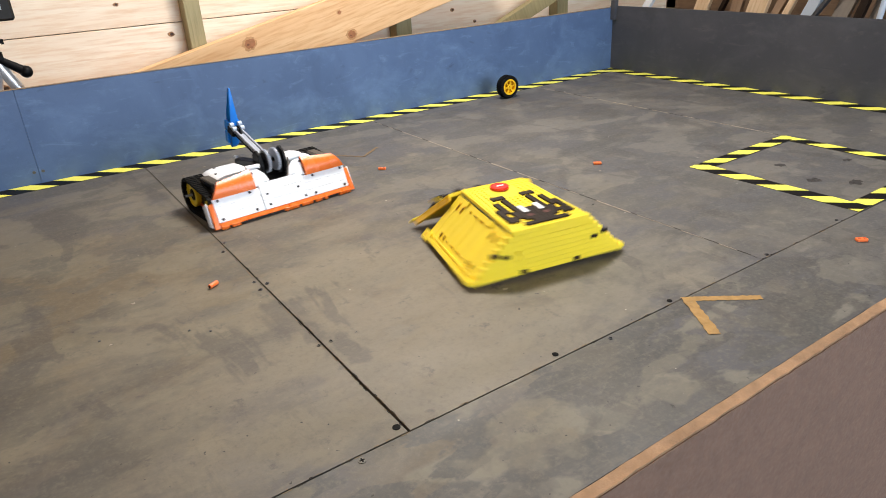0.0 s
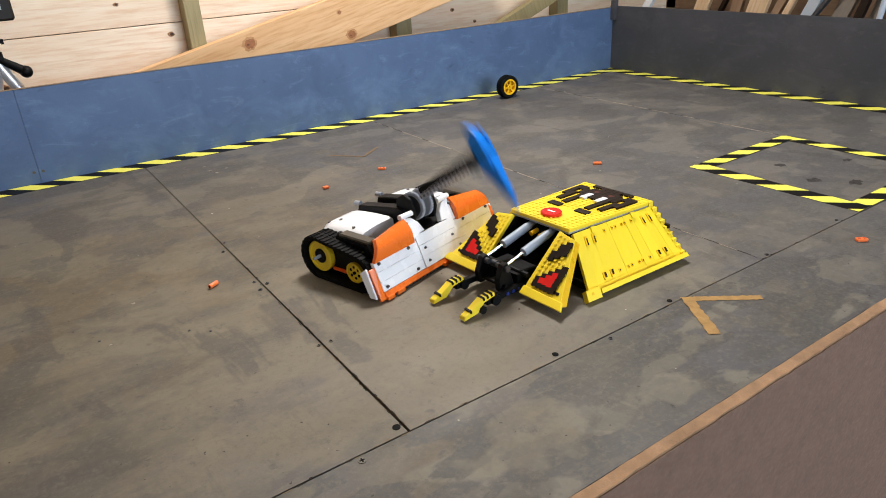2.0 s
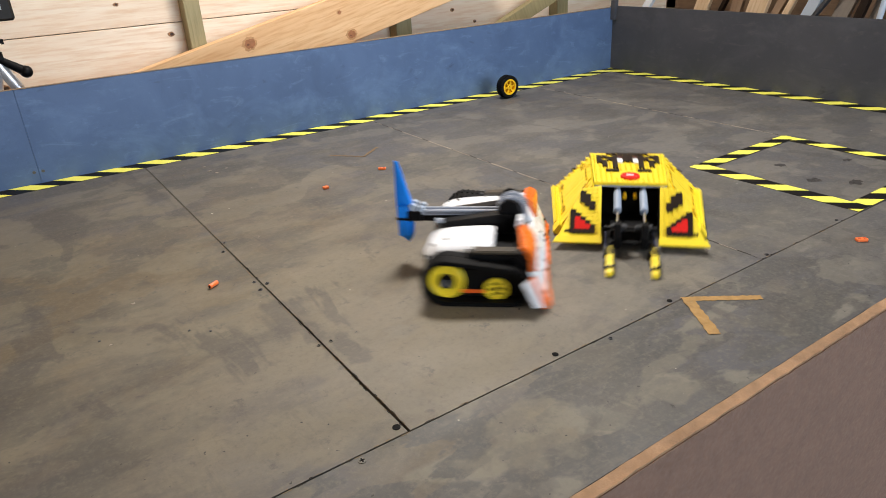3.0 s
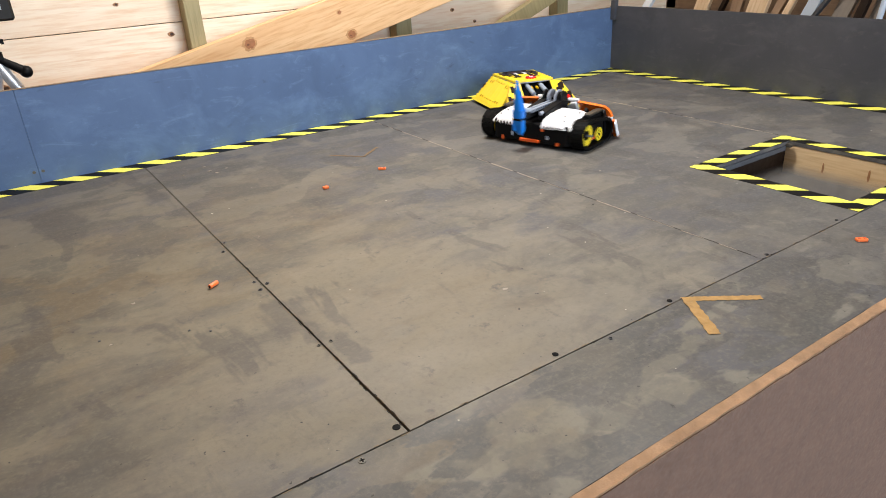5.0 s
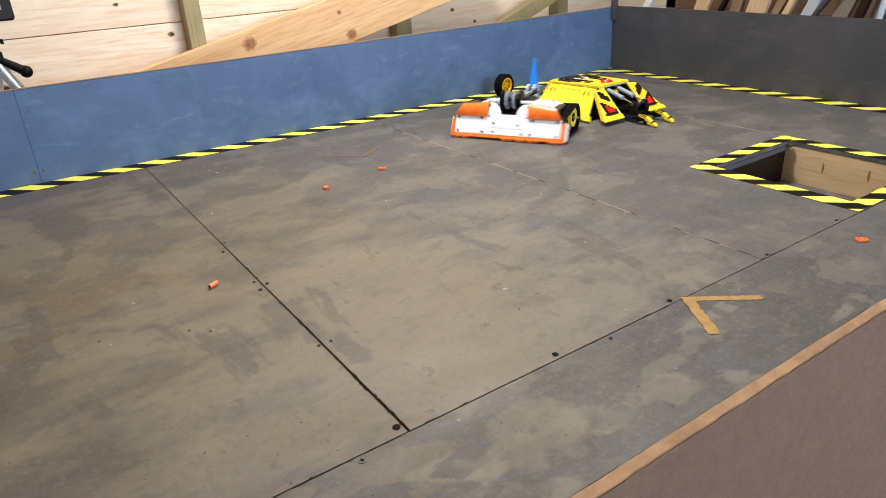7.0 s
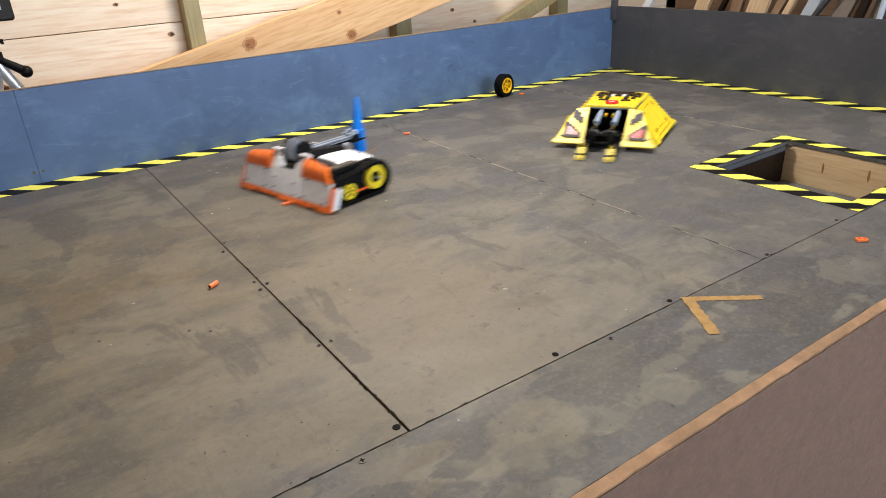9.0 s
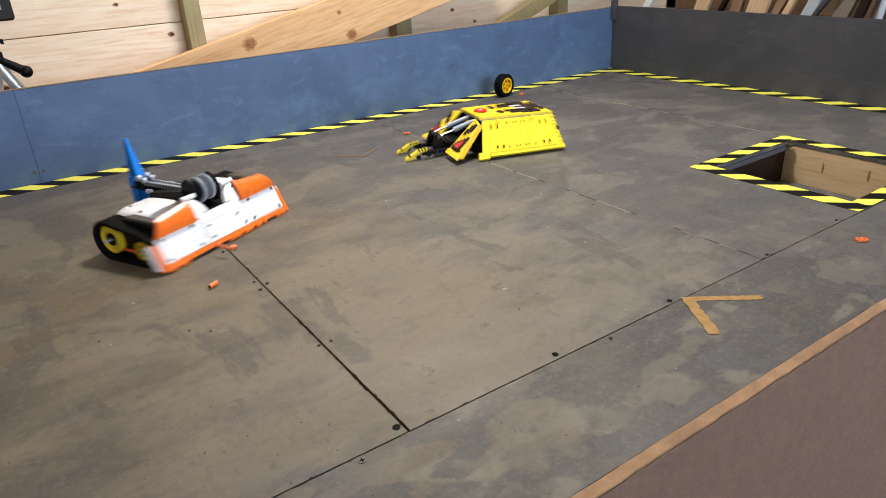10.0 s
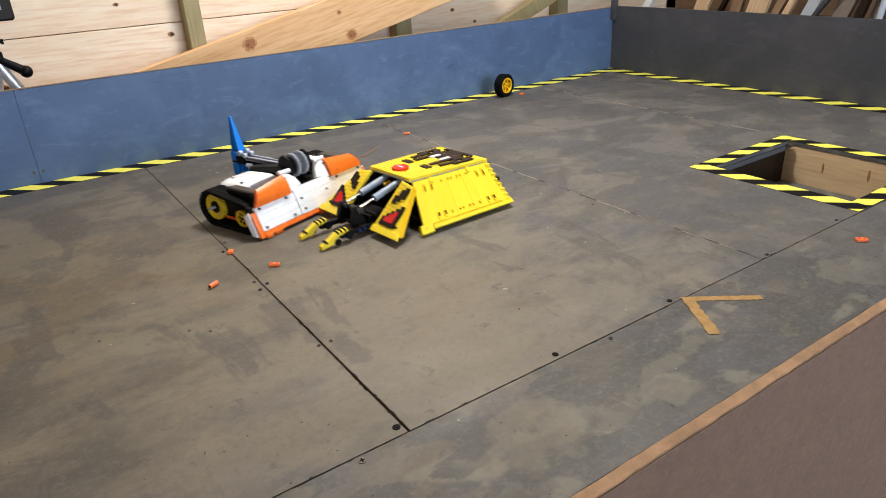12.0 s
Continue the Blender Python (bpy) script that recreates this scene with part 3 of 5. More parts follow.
for mat, lab, arms in ((MASK, "ochre masking tape corner mark on the floor", (((0.690, 0.474), (0.769, 0.414), 0.012, 0.0005, 0.22), ((0.6945, 0.4765), (0.646, 0.397), 0.0155, 0.00075, 0.2))),
                       (MASK_OLD, "faded worn masking tape corner mark on the floor", (((0.633, 1.442), (0.690, 1.372), 0.006, 0.0005, 0.6), ((0.688, 1.374), (0.750, 1.420), 0.008, 0.00075, 0.5)))):
    mark = thing("corner_mark", lab, "tape mark", "corner marks")
    for arm_of_mark in arms:
        bm = bmesh.new()
        strip(bm, *arm_of_mark)
        part("tape_strip", bm, mat, mark)

# scraps of chipped paint near the back wall
rnd = random.Random(3)
for x, y in ((0.314, 1.540), (0.370, 1.571), (0.371, 1.530), (0.407, 1.524), (0.380, 1.504), (0.04, 0.86), (0.088, 0.960), (1.005, 0.925), (0.525, 0.65)):
    bm = bmesh.new()
    n = 6
    r0 = rnd.uniform(0.002, 0.0045)
    prism(bm, [(x + r0 * rnd.uniform(.5, 1.6) * math.cos(k * 6.283 / n), y + r0 * rnd.uniform(.4, 1.0) * math.sin(k * 6.283 / n), 0.0002) for k in range(n)], (0, 0, 0.0006))
    solo("paint_chip", bm, FILLER, "pale chip of paint on the grey floor", "paint chip", "paint chips")

# ---- the shed round the arena ----
Y_SHED = 2.05
shed_wall = thing("wall_shed_north", "pale knotty pine boarding behind the arena", "wall", kind="structure")
z = 0.285 - 0.147 * 8
while z < 1.7:
    part("plank", one_box(-2.6, 3.4, Y_SHED, Y_SHED + 0.02, z + 0.0016, z + 0.1466, bevel=0.0015), PINE, shed_wall)
    z += 0.147
# backing in the seam's shadow colour shades the gaps between planks
part("gap_backing", one_box(-2.6, 3.4, Y_SHED + 0.021, Y_SHED + 0.03, -0.75, 1.75), SEAM, shed_wall)
for x0, x1 in ((0.505, 0.549), (1.172, 1.232), (1.893, 1.95), (2.6, 2.65), (-0.4, -0.35)):
    solo("wall_post", one_box(x0, x1, Y_SHED - 0.05, Y_SHED - 0.001, -0.75, 1.7, bevel=0.002), POST, "greenish treated timber stud fixed to the pine wall", "post", "wall studs")


def knot(parent, x, y, z, r, squash=0.7, mat=KNOT):
    """A dark round knot, a hair proud of the board."""
    rnd = random.Random(int(x * 977 + z * 331))
    bm = bmesh.new()
    prism(bm, [(x + r * rnd.uniform(.8, 1.15) * math.cos(k * math.pi / 12), y, z + r * squash * rnd.uniform(.8, 1.15) * math.sin(k * math.pi / 12)) for k in range(24)], (0, 0.0006, 0))
    return part("knot", bm, mat, parent)


for x, z, r in ((0.469, 0.255, 0.0065), (1.434, 0.230, 0.006), (1.532, 0.182, 0.005), (0.040, 0.170, 0.009), (0.344, 0.345, 0.005)):
    knot(shed_wall, x, Y_SHED - 0.0005, z, r * 1.5)
    knot(shed_wall, x + r * 0.2, Y_SHED - 0.0012, z, r * 0.75, 0.8, KNOT_DARK)


def brace(x0, z0, x1, z1, width, mat, label, y=1.968):
    d = Vector((x1 - x0, 0, z1 - z0))
    bm = bmesh.new()
    box(bm, 0, d.length, 0, 0.03, -width, 0)
    rounded(bm, 0.002)
    ob = solo("wall_brace", bm, mat, label, "brace", "wall braces")
    ob.matrix_basis = pose(x0, y, z0, 0, -math.degrees(math.atan2(d.z, d.x)), 0)
    return ob


wide = brace(-0.15, 0.064, 1.55, 0.456, 0.145, PINE_WARM, "wide orange-brown pine brace with knots across the wall")
for x, z, r in ((0.822, -0.036, 0.017), (1.140, -0.121, 0.014), (1.122, -0.046, 0.006), (1.31, -0.06, 0.008)):
    knot(wide, x, -0.0004, z, r * 1.4, 0.85, KNOT_HALO)
    knot(wide, x + r * 0.1, -0.0008, z - r * 0.05, r * 0.95, 0.85, KNOT_RED)
    knot(wide, x - r * 0.25, -0.0012, z - r * 0.1, r * 0.22, 0.9, KNOT_CORE)
brace(1.36, 0.092, 2.2, 0.412, 0.052, POST, "narrow sawn timber brace across the wall")

east_shed = thing("wall_shed_east", "brown boarded shed wall", "wall", kind="structure")
for k in range(17):
    part("plank", one_box(2.60, 2.62, -2.4, Y_SHED, -0.75 + 0.147 * k, -0.7515 + 0.147 * (k + 1)), SHED_DARK, east_shed)
# unseen west wall, made pale to lift the bounced light
west_bounce = thing("wall_shed_west", "unseen pale boarded wall added to bounce light", "wall", kind="structure")
for k in range(17):
    part("plank", one_box(-2.62, -2.60, -2.4, Y_SHED, -0.75 + 0.147 * k, -0.7515 + 0.147 * (k + 1)), PINE, west_bounce)
# unseen south wall, added to frame the daylight and reflect some back
south = thing("wall_shed_south", "unseen boarded wall with a wide doorway, added to shape light", "wall", kind="structure")
part("pier", one_box(-2.6, 0.30, -2.42, -2.40, -0.75, 1.75), PINE, south)
part("pier", one_box(2.56, 2.6, -2.42, -2.40, -0.75, 1.75), PINE, south)
part("lintel", one_box(0.30, 2.56, -2.42, -2.40, 1.70, 1.75), PINE, south)
tagged(new("ground", mesh_of("ground", one_box(-60, 60, -60, 60, -0.80, -0.75), CONCRETE)), "grey concrete ground under and round the shed", "ground", kind="structure")
# the ceiling is out of view, pale so that it bounces light
tagged(new("ceiling", mesh_of("ceiling", one_box(-2.62, 2.62, -2.42, Y_SHED + 0.03, 1.75, 1.78), PINE)), "unseen pale boarded ceiling added to bounce light", "ceiling", kind="structure")

# boards leaning in the corner behind the east wall
for yc, w, tilt, mat, lab, dx in (
        (1.775, 0.030, 28, WHITE, "white painted batten leaning in the corner", 0.02),
        (1.545, 0.052, 14, OLD_PALE, "pale sawn pine offcut leaning on the shed wall", 0.03),
        # a dark strip fills in for the shaded gap between two boards
        (1.490, 0.016, 20, BROWNBLACK, "dark strip for the shade in a gap between boards", 0.07),
        (1.430, 0.040, 8, OLD, "brown sawn board leaning on the shed wall", 0.06),
        (1.330, 0.066, 12, OLD_PALE, "wide pine board leaning on the shed wall", 0.02),
        (1.275, 0.026, 22, OLD, "brown sawn batten leaning on the shed wall", 0.05),
        (1.230, 0.020, 20, OLD_PALE, "pale sawn batten leaning on the shed wall", 0.03),
        (1.160, 0.036, 20, BLUEGREY, "blue-white painted board leaning on the shed wall", 0.03),
        (1.125, 0.012, 32, DGREY, "thin grey strip leaning on the shed wall", 0.01),
        (1.070, 0.046, 16, WEATHERED, "weathered grey-brown board leaning on the shed wall", 0.05),
        (1.015, 0.024, 12, BROWNBLACK, "dark batten leaning on the shed wall", 0.04),
        (0.985, 0.030, 10, WEATHERED, "weathered grey-brown board leaning on the shed wall", 0.08),
        (0.952, 0.016, 3, BLUEGREY, "pale blue plastic pipe leaning on the shed wall", 0.02),
        (0.900, 0.040, 6, OLD, "brown board leaning on the shed wall", 0.06),
        (0.820, 0.060, 10, OLD, "brown board leaning on the shed wall", 0.05)):
    bm = bmesh.new()
    if "pipe" in lab:
        rod(bm, (0, 0, -0.95), (0, 0, 0.7), w / 2, 16)
    else:
        box(bm, -0.009, 0.009, -w / 2, w / 2, -0.95, 0.7)
        rounded(bm, 0.0015)
    ob = solo("leaning_board", bm, mat, lab, "board", "leaning boards")
    ob.matrix_basis = pose(2.13 + dx, yc, 0.20, tilt, 7, 0)

# tripod behind the arena, holding a small black camera box
tripod = thing("tripod", "small tripod with chrome legs and black pan handle", "tripod")
for ax, ay in ((0.235, -0.02), (-0.16, 0.10), (-0.12, 0.08)):
    bm = bmesh.new()
    rod(bm, (0.034, 1.90, 0.255), (0.034 + ax, 1.90 + ay, -0.29), 0.0135, 16)
    part("leg", bm, ALU, tripod, "silver tube leg", smooth=True)
    bm = bmesh.new()
    rod(bm, (0.034 + ax * .99, 1.90 + ay * .99, -0.28), (0.034 + ax * 1.85, 1.90 + ay * 1.85, -0.75), 0.006, 12)
    part("lower_leg", bm, BLACK, tripod, smooth=True)
bm = bmesh.new()
rod(bm, (0.028, 1.90, 0.235), (0.028, 1.90, 0.345), 0.010, 16)
rod(bm, (0.010, 1.90, 0.258), (0.052, 1.90, 0.258), 0.016, 16)
box(bm, 0.035, 0.058, 1.892, 1.906, 0.292, 0.302)
rod(bm, (0.056, 1.90, 0.295), (0.062, 1.90, 0.295), 0.006, 10)
part("head", bm, BLACK, tripod, "black pan head", smooth=True)
bm = bmesh.new()
rod(bm, (0.036, 1.895, 0.262), (0.082, 1.885, 0.229), 0.0080, 14, 0.0110)
bmesh.ops.create_icosphere(bm, subdivisions=2, radius=0.0145, matrix=Matrix.Translation((0.088, 1.884, 0.225)))
part("pan_handle", bm, BLACK, tripod, "black rubber pan handle", smooth=True)
box_cam = thing("video_camera", "dark grey video camera mounted on the tripod", "camera")
part("body", one_box(-0.01, 0.098, 1.87, 1.94, 0.340, 0.43, bevel=0.005), CAMBODY, box_cam)
part("port_cover", one_box(0.070, 0.0765, 1.8685, 1.871, 0.364, 0.392, bevel=0.001), GREY, box_cam, "small pale port cover")

# ---- the tracked hammer robot ----
# its own space: x forward, y to its left, the ground at z = 0
hammer_bot = thing("hammer_robot", "white and orange toy-brick tracked robot with blue hammer", "toy robot", "fighting robots")


def plate(name, quad, depth, mat, parent, label="", bevel=0.0008):
    bm = bmesh.new()
    slab(bm, quad, depth)
    rounded(bm, bevel)
    return part(name, bm, mat, parent, label)


def scoop_x(z):
    return 0.0705 - (z - 0.004) * 0.42 if z < 0.056 else 0.0487 - (z - 0.056) * 0.55


chassis = part("chassis", one_box(-0.100, 0.036, -0.100, 0.100, 0.010, 0.056, bevel=0.002), BLACK, hammer_bot, "black beam-built chassis")
for y0, y1 in ((-0.1365, -0.046), (0.046, 0.1365)):
    for z0, z1 in ((0.0135, 0.0262), (0.0264, 0.0395), (0.0397, 0.0535)):
        plate("front_panel", [(scoop_x(z0), y0, z0), (scoop_x(z0), y1, z0), (scoop_x(z1), y1, z1), (scoop_x(z1), y0, z1)], 0.006, WHITE, hammer_bot, bevel=0.0003)
for z0, z1, o in ((0.0135, 0.0290, 0.0012), (0.0292, 0.0450, 0.0015), (0.0452, 0.0600, 0.0012)):
    plate("front_panel", [(scoop_x(z0) + o, -0.0454, z0), (scoop_x(z0) + o, 0.0454, z0), (scoop_x(z1) + o, 0.0454, z1), (scoop_x(z1) + o, -0.0454, z1)], 0.007, WHITE, hammer_bot, bevel=0.0003)
for s in (-1, 1):
    # white shoulders beside the hammer slot
    bm = bmesh.new()
    prism(bm, [(scoop_x(z) + 0.0005, s * y, z) for y, z in ((0.0515, 0.0545), (0.0515, 0.086), (0.036, 0.0835), (0.0255, 0.074), (0.020, 0.0605), (0.030, 0.0605))], (-0.010, 0, -0.004))
    rounded(bm, 0.0015, 2)
    part("shoulder_panel", bm, WHITE, hammer_bot, "rounded white shoulder panel")
    bm = bmesh.new()
    rod(bm, (0.030, s * 0.030, 0.0875), (0.030, s * 0.056, 0.0885), 0.0042, 14)
    part("shoulder_tube", bm, WHITE, hammer_bot, smooth=True)
    # orange upper panels, gently curved
    bm = bmesh.new()
    rows = []
    for i in range(6):
        t = i / 5
        bulge = 0.0045 * math.sin(t * math.pi)
        lo, hi = lerp((0.0535, s * 0.1365, 0.0540), (0.0405, s * 0.118, 0.0800), t), lerp((0.0535, s * 0.0525, 0.0540), (0.0345, s * 0.0525, 0.0868), t)
        rows.append([bm.verts.new(lerp(lo, hi, k / 4) + Vector((bulge, 0, bulge * 0.7))) for k in range(5)])
    fs = [bm.faces.new((rows[i][k], rows[i][k + 1], rows[i + 1][k + 1], rows[i + 1][k])) for i in range(5) for k in range(4)]
    bmesh.ops.recalc_face_normals(bm, faces=fs)
    ex = bmesh.ops.extrude_face_region(bm, geom=fs)
    bmesh.ops.translate(bm, verts=[e for e in ex["geom"] if isinstance(e, bmesh.types.BMVert)], vec=(-0.007, 0, -0.003))
    part("upper_panel", bm, ORANGE, hammer_bot, "curved orange fairing panel", smooth=True)
    # end lips, with the white guard behind them
    plate("end_lip", [(0.0705, s * 0.1475, 0.004), (0.0702, s * 0.1368, 0.004), (0.0515, s * 0.1368, 0.0475), (0.0500, s * 0.1462, 0.0455)][::s], 0.007, ORANGE, hammer_bot, "orange end lip")
    plate("end_guard", [(0.064, s * 0.1500, 0.006), (0.052, s * 0.1515, 0.006), (0.036, s * 0.1510, 0.040), (0.0465, s * 0.1490, 0.048)][::s], 0.0035, WHITE, hammer_bot, "white end guard")
    # black struts behind the scoop
    for y in (0.075, 0.12):
        bm = bmesh.new()
        prism(bm, [(0.056, s * y, 0.012), (0.046, s * y, 0.05), (0.030, s * y, 0.072), (0.024, s * y, 0.066), (0.030, s * y, 0.012)], (0, s * 0.006, 0))
        part("strut", bm, BLACK, hammer_bot)
# orange toothed lower lip in two lengths, with a dark rubber scraper between the teeth
for y0, y1, m in ((-0.1365, -0.0005, ORANGE), (0.0005, 0.1365, ORANGE)):
    plate("lower_lip", [(0.0715, y0, 0.0065), (0.0715, y1, 0.0065), (0.0668, y1, 0.0132), (0.0668, y0, 0.0132)], 0.005, m, hammer_bot, "orange lower lip")
for y0, y1 in ((-0.136, -0.122), (-0.116, -0.100), (-0.010, 0.020), (0.026, 0.050), (0.056, 0.070), (0.076, 0.084), (0.110, 0.136)):
    part("lip_tooth", one_box(0.0655, 0.0730, y0, y1, 0.0015, 0.0075, bevel=0.0006), ORANGE, hammer_bot)
bm = bmesh.new()
for k in range(34):
    y = -0.134 + k * 0.0079
    box(bm, 0.0640, 0.0695, y, y + 0.0052, 0.0012, 0.0075)
part("scraper", bm, DGREY, hammer_bot, "dark toothed scraper strip")
pin_bm = bmesh.new()
rod(pin_bm, (-0.001, 0, 0), (0.0012, 0, 0), 0.0026, 10)
PIN = mesh_of("pin", pin_bm, DGREY)
for y, z in ((0.128, 0.050), (0.128, 0.0185), (0.066, 0.050), (0.062, 0.0185), (0.040, 0.0185), (-0.128, 0.050), (-0.128, 0.0185), (-0.066, 0.050), (-0.062, 0.0185), (-0.034, 0.0205), (-0.034, 0.039), (0.030, 0.037), (0.050, 0.079), (-0.050, 0.079)):
    piece("pin", PIN, hammer_bot, pose(scoop_x(z) + 0.0012, y, z, 0, 20, 0))

# tracks
HUB, FRONT_ROLLER, IDLER = (-0.0666, 0.0340), (0.0185, 0.0285), (0.0, 0.0215)
R1, R2 = 0.0310, 0.0255


def track_path(n):
    """n points and headings round both wheels, in x and z."""
    (ax, az), (bx, bz) = HUB, FRONT_ROLLER
    d = math.hypot(bx - ax, bz - az)
    base_a = math.atan2(bz - az, bx - ax)
    off = math.acos((R1 - R2) / d)
    t1, t2 = base_a + off, base_a - off
    seg = []
    up0, up1 = (ax + R1 * math.cos(t1), az + R1 * math.sin(t1)), (bx + R2 * math.cos(t1), bz + R2 * math.sin(t1))
    lo0, lo1 = (bx + R2 * math.cos(t2), bz + R2 * math.sin(t2)), (ax + R1 * math.cos(t2), az + R1 * math.sin(t2))
    L = math.hypot(up1[0] - up0[0], up1[1] - up0[1])
    a2, a1 = (t1 - t2) * R2, (2 * math.pi - (t1 - t2)) * R1
    total = 2 * L + a1 + a2
    for k in range(n):
        s = total * k / n
        if s < L:
            p, h = (up0[0] + (up1[0] - up0[0]) * s / L, up0[1] + (up1[1] - up0[1]) * s / L), t1
        elif s < L + a2:
            h = t1 - (s - L) / R2
            p = (bx + R2 * math.cos(h), bz + R2 * math.sin(h))
        elif s < 2 * L + a2:
            q = (s - L - a2) / L
            p, h = (lo0[0] + (lo1[0] - lo0[0]) * q, lo0[1] + (lo1[1] - lo0[1]) * q), t2
        else:
            h = t2 - (s - 2 * L - a2) / R1
            p = (ax + R1 * math.cos(h), az + R1 * math.sin(h))
        seg.append((p, h))
    return seg


lb = bmesh.new()
box(lb, -0.0041, 0.0041, -0.0175, 0.0175, -0.0012, 0.0012)
box(lb, -0.0016, 0.0016, -0.0170, -0.0020, 0.0012, 0.0026)
box(lb, -0.0016, 0.0016, 0.0020, 0.0170, 0.0012, 0.0026)
LINK = mesh_of("track_link", lb, RUBBER)
wheels = []
for s in (-1, 1):
    track = thing("track", "", "")
    track.parent = hammer_bot
    yc = s * 0.1225
    bm = bmesh.new()
    pts = track_path(60)
    inn = [[bm.verts.new((p[0] + o * math.cos(h), yc + y, p[1] + o * math.sin(h))) for y in (-0.0165, 0.0165)] for (p, h) in pts for o in (-0.0035,)]
    out = [[bm.verts.new((p[0] + 0.0 * math.cos(h), yc + y, p[1] + 0.0 * math.sin(h))) for y in (-0.0165, 0.0165)] for (p, h) in pts]
    for k in range(60):
        j = (k + 1) % 60
        bm.faces.new((out[k][0], out[k][1], out[j][1], out[j][0]))
        bm.faces.new((inn[k][1], inn[k][0], inn[j][0], inn[j][1]))
        for e in (0, 1):
            bm.faces.new((out[k][e], out[j][e], inn[j][e], inn[k][e]))
    part("belt", bm, RUBBER, track, "black rubber track belt")
    for p, h in track_path(42):
        piece("track_link", LINK, track, pose(p[0] + 0.001 * math.cos(h), yc, p[1] + 0.001 * math.sin(h), 0, 90 - math.degrees(h), 0))
    # drive wheel: yellow rim, black hub, grey axle
    bm = bmesh.new()
    ring(bm, (0, 0, 0), "y", 0.0240, 0.0112, 0.030, 32)
    ring(bm, (0, s * 0.0152, 0), "y", 0.0242, 0.0200, 0.004, 32)
    rounded(bm, 0.0006)
    w = part("drive_wheel", bm, RIM, hammer_bot, "yellow ring wheel", smooth=True, at=pose(HUB[0], s * 0.1160, HUB[1]))
    bm = bmesh.new()
    ring(bm, (0, s * 0.004, 0), "y", 0.0114, 0.0030, 0.024, 20)
    for k in range(6):
        a = k * math.pi / 3
        rod(bm, (0.0076 * math.cos(a), s * 0.014, 0.0076 * math.sin(a)), (0.0076 * math.cos(a), s * 0.0170, 0.0076 * math.sin(a)), 0.0020, 8)
    part("hub", bm, BLACK, w, "black wheel hub", smooth=True)
    bm = bmesh.new()
    box(bm, -0.0022, 0.0022, s * 0.0, s * 0.0290, -0.0009, 0.0009)
    box(bm, -0.0009, 0.0009, s * 0.0, s * 0.0290, -0.0022, 0.0022)
    part("axle", bm, GREY, w, "light grey cross axle")
    wheels.append((w, s, R1, HUB))
    bm = bmesh.new()
    ring(bm, (0, 0, 0), "y", 0.0160, 0.0124, 0.026, 26)
    ring(bm, (0, s * 0.008, 0), "y", 0.0130, 0.0024, 0.006, 26)
    rounded(bm, 0.0005)
    w = part("idler_wheel", bm, RIM, hammer_bot, "small yellow wheel with round holes", smooth=True, at=pose(IDLER[0], s * 0.1160, IDLER[1]))
    # the wheel's holes are dark discs on its face, in shade colour
    bm = bmesh.new()
    for k in range(6):
        a = k * math.pi / 3
        rod(bm, (0.0086 * math.cos(a), s * 0.0105, 0.0086 * math.sin(a)), (0.0086 * math.cos(a), s * 0.0114, 0.0086 * math.sin(a)), 0.0024, 10)
    rod(bm, (0, s * 0.0105, 0), (0, s * 0.0135, 0), 0.0024, 8)
    part("wheel_hole_shade", bm, HOLE, w)
    wheels.append((w, s, 0.019, IDLER))
    part("track_frame", one_box(-0.070, 0.030, *sorted((s * 0.106, s * 0.124)), 0.008, 0.050, bevel=0.002), BLACK, hammer_bot)
    # red beam between the wheels
    part("side_beam", one_box(-0.048, -0.010, *sorted((s * 0.123, s * 0.127)), 0.014, 0.019, bevel=0.001), ORANGE_RED, hammer_bot, "red-orange side beam")
    # white fairing with rounded tail
    bm = bmesh.new()
    prof = ((-0.1045, 0.049), (-0.1030, 0.0565), (-0.0990, 0.0625), (-0.0920, 0.0675), (-0.0820, 0.0710), (-0.0680, 0.0735), (-0.0400, 0.0755), (-0.0120, 0.0765), (-0.0060, 0.0745))
    across = ((0.032, -0.0030), (0.036, 0.0), (0.066, 0.0), (0.086, -0.0012), (0.096, -0.0040), (0.102, -0.0090), (0.1045, -0.0150))
    rows = [[bm.verts.new((x + (0.010 * min(1, max(0, (y - 0.088) / 0.016)) if x < -0.085 else 0), s * y, max(0.0485, z + d))) for y, d in across] for x, z in prof]
    low = [[bm.verts.new((v.co.x, v.co.y, 0.046)) for v in (r[0], r[-1])] for r in rows]
    for a, b, c, d in zip(rows, rows[1:], low, low[1:]):
        for k in range(len(across) - 1):
            bm.faces.new((a[k], a[k + 1], b[k + 1], b[k]))
        bm.faces.new((a[0], b[0], d[0], c[0]))
        bm.faces.new((a[-1], b[-1], d[1], c[1]))
    for r, l in ((rows[0], low[0]), (rows[-1], low[-1])):
        bm.faces.new((*r, l[1], l[0]))
    part("rear_fairing", bm, WHITE, hammer_bot, "white fairing over the track", smooth=True)
    for x, y in ((-0.072, 0.078), (-0.090, 0.086), (-0.030, 0.092)):
        piece("pin", PIN, hammer_bot, pose(x, s * y, 0.0735 if x > -0.06 else 0.0722 if x > -0.08 else 0.0672, 0, -90, 0))
    bm = bmesh.new()
    prism(bm, [(x, s * 0.100, z) for x, z in ((-0.098, 0.046), (-0.096, 0.054), (-0.086, 0.060), (-0.064, 0.0635), (-0.054, 0.050))], (0, s * 0.008, -0.002))
    rounded(bm, 0.002, 2)
    part("fairing_cheek", bm, WHITE, hammer_bot, smooth=True)
    for k in range(6):
        piece("pin", PIN, hammer_bot, pose(-0.1035, s * (0.042 + 0.009 * k), 0.051, 0, 180, 0))
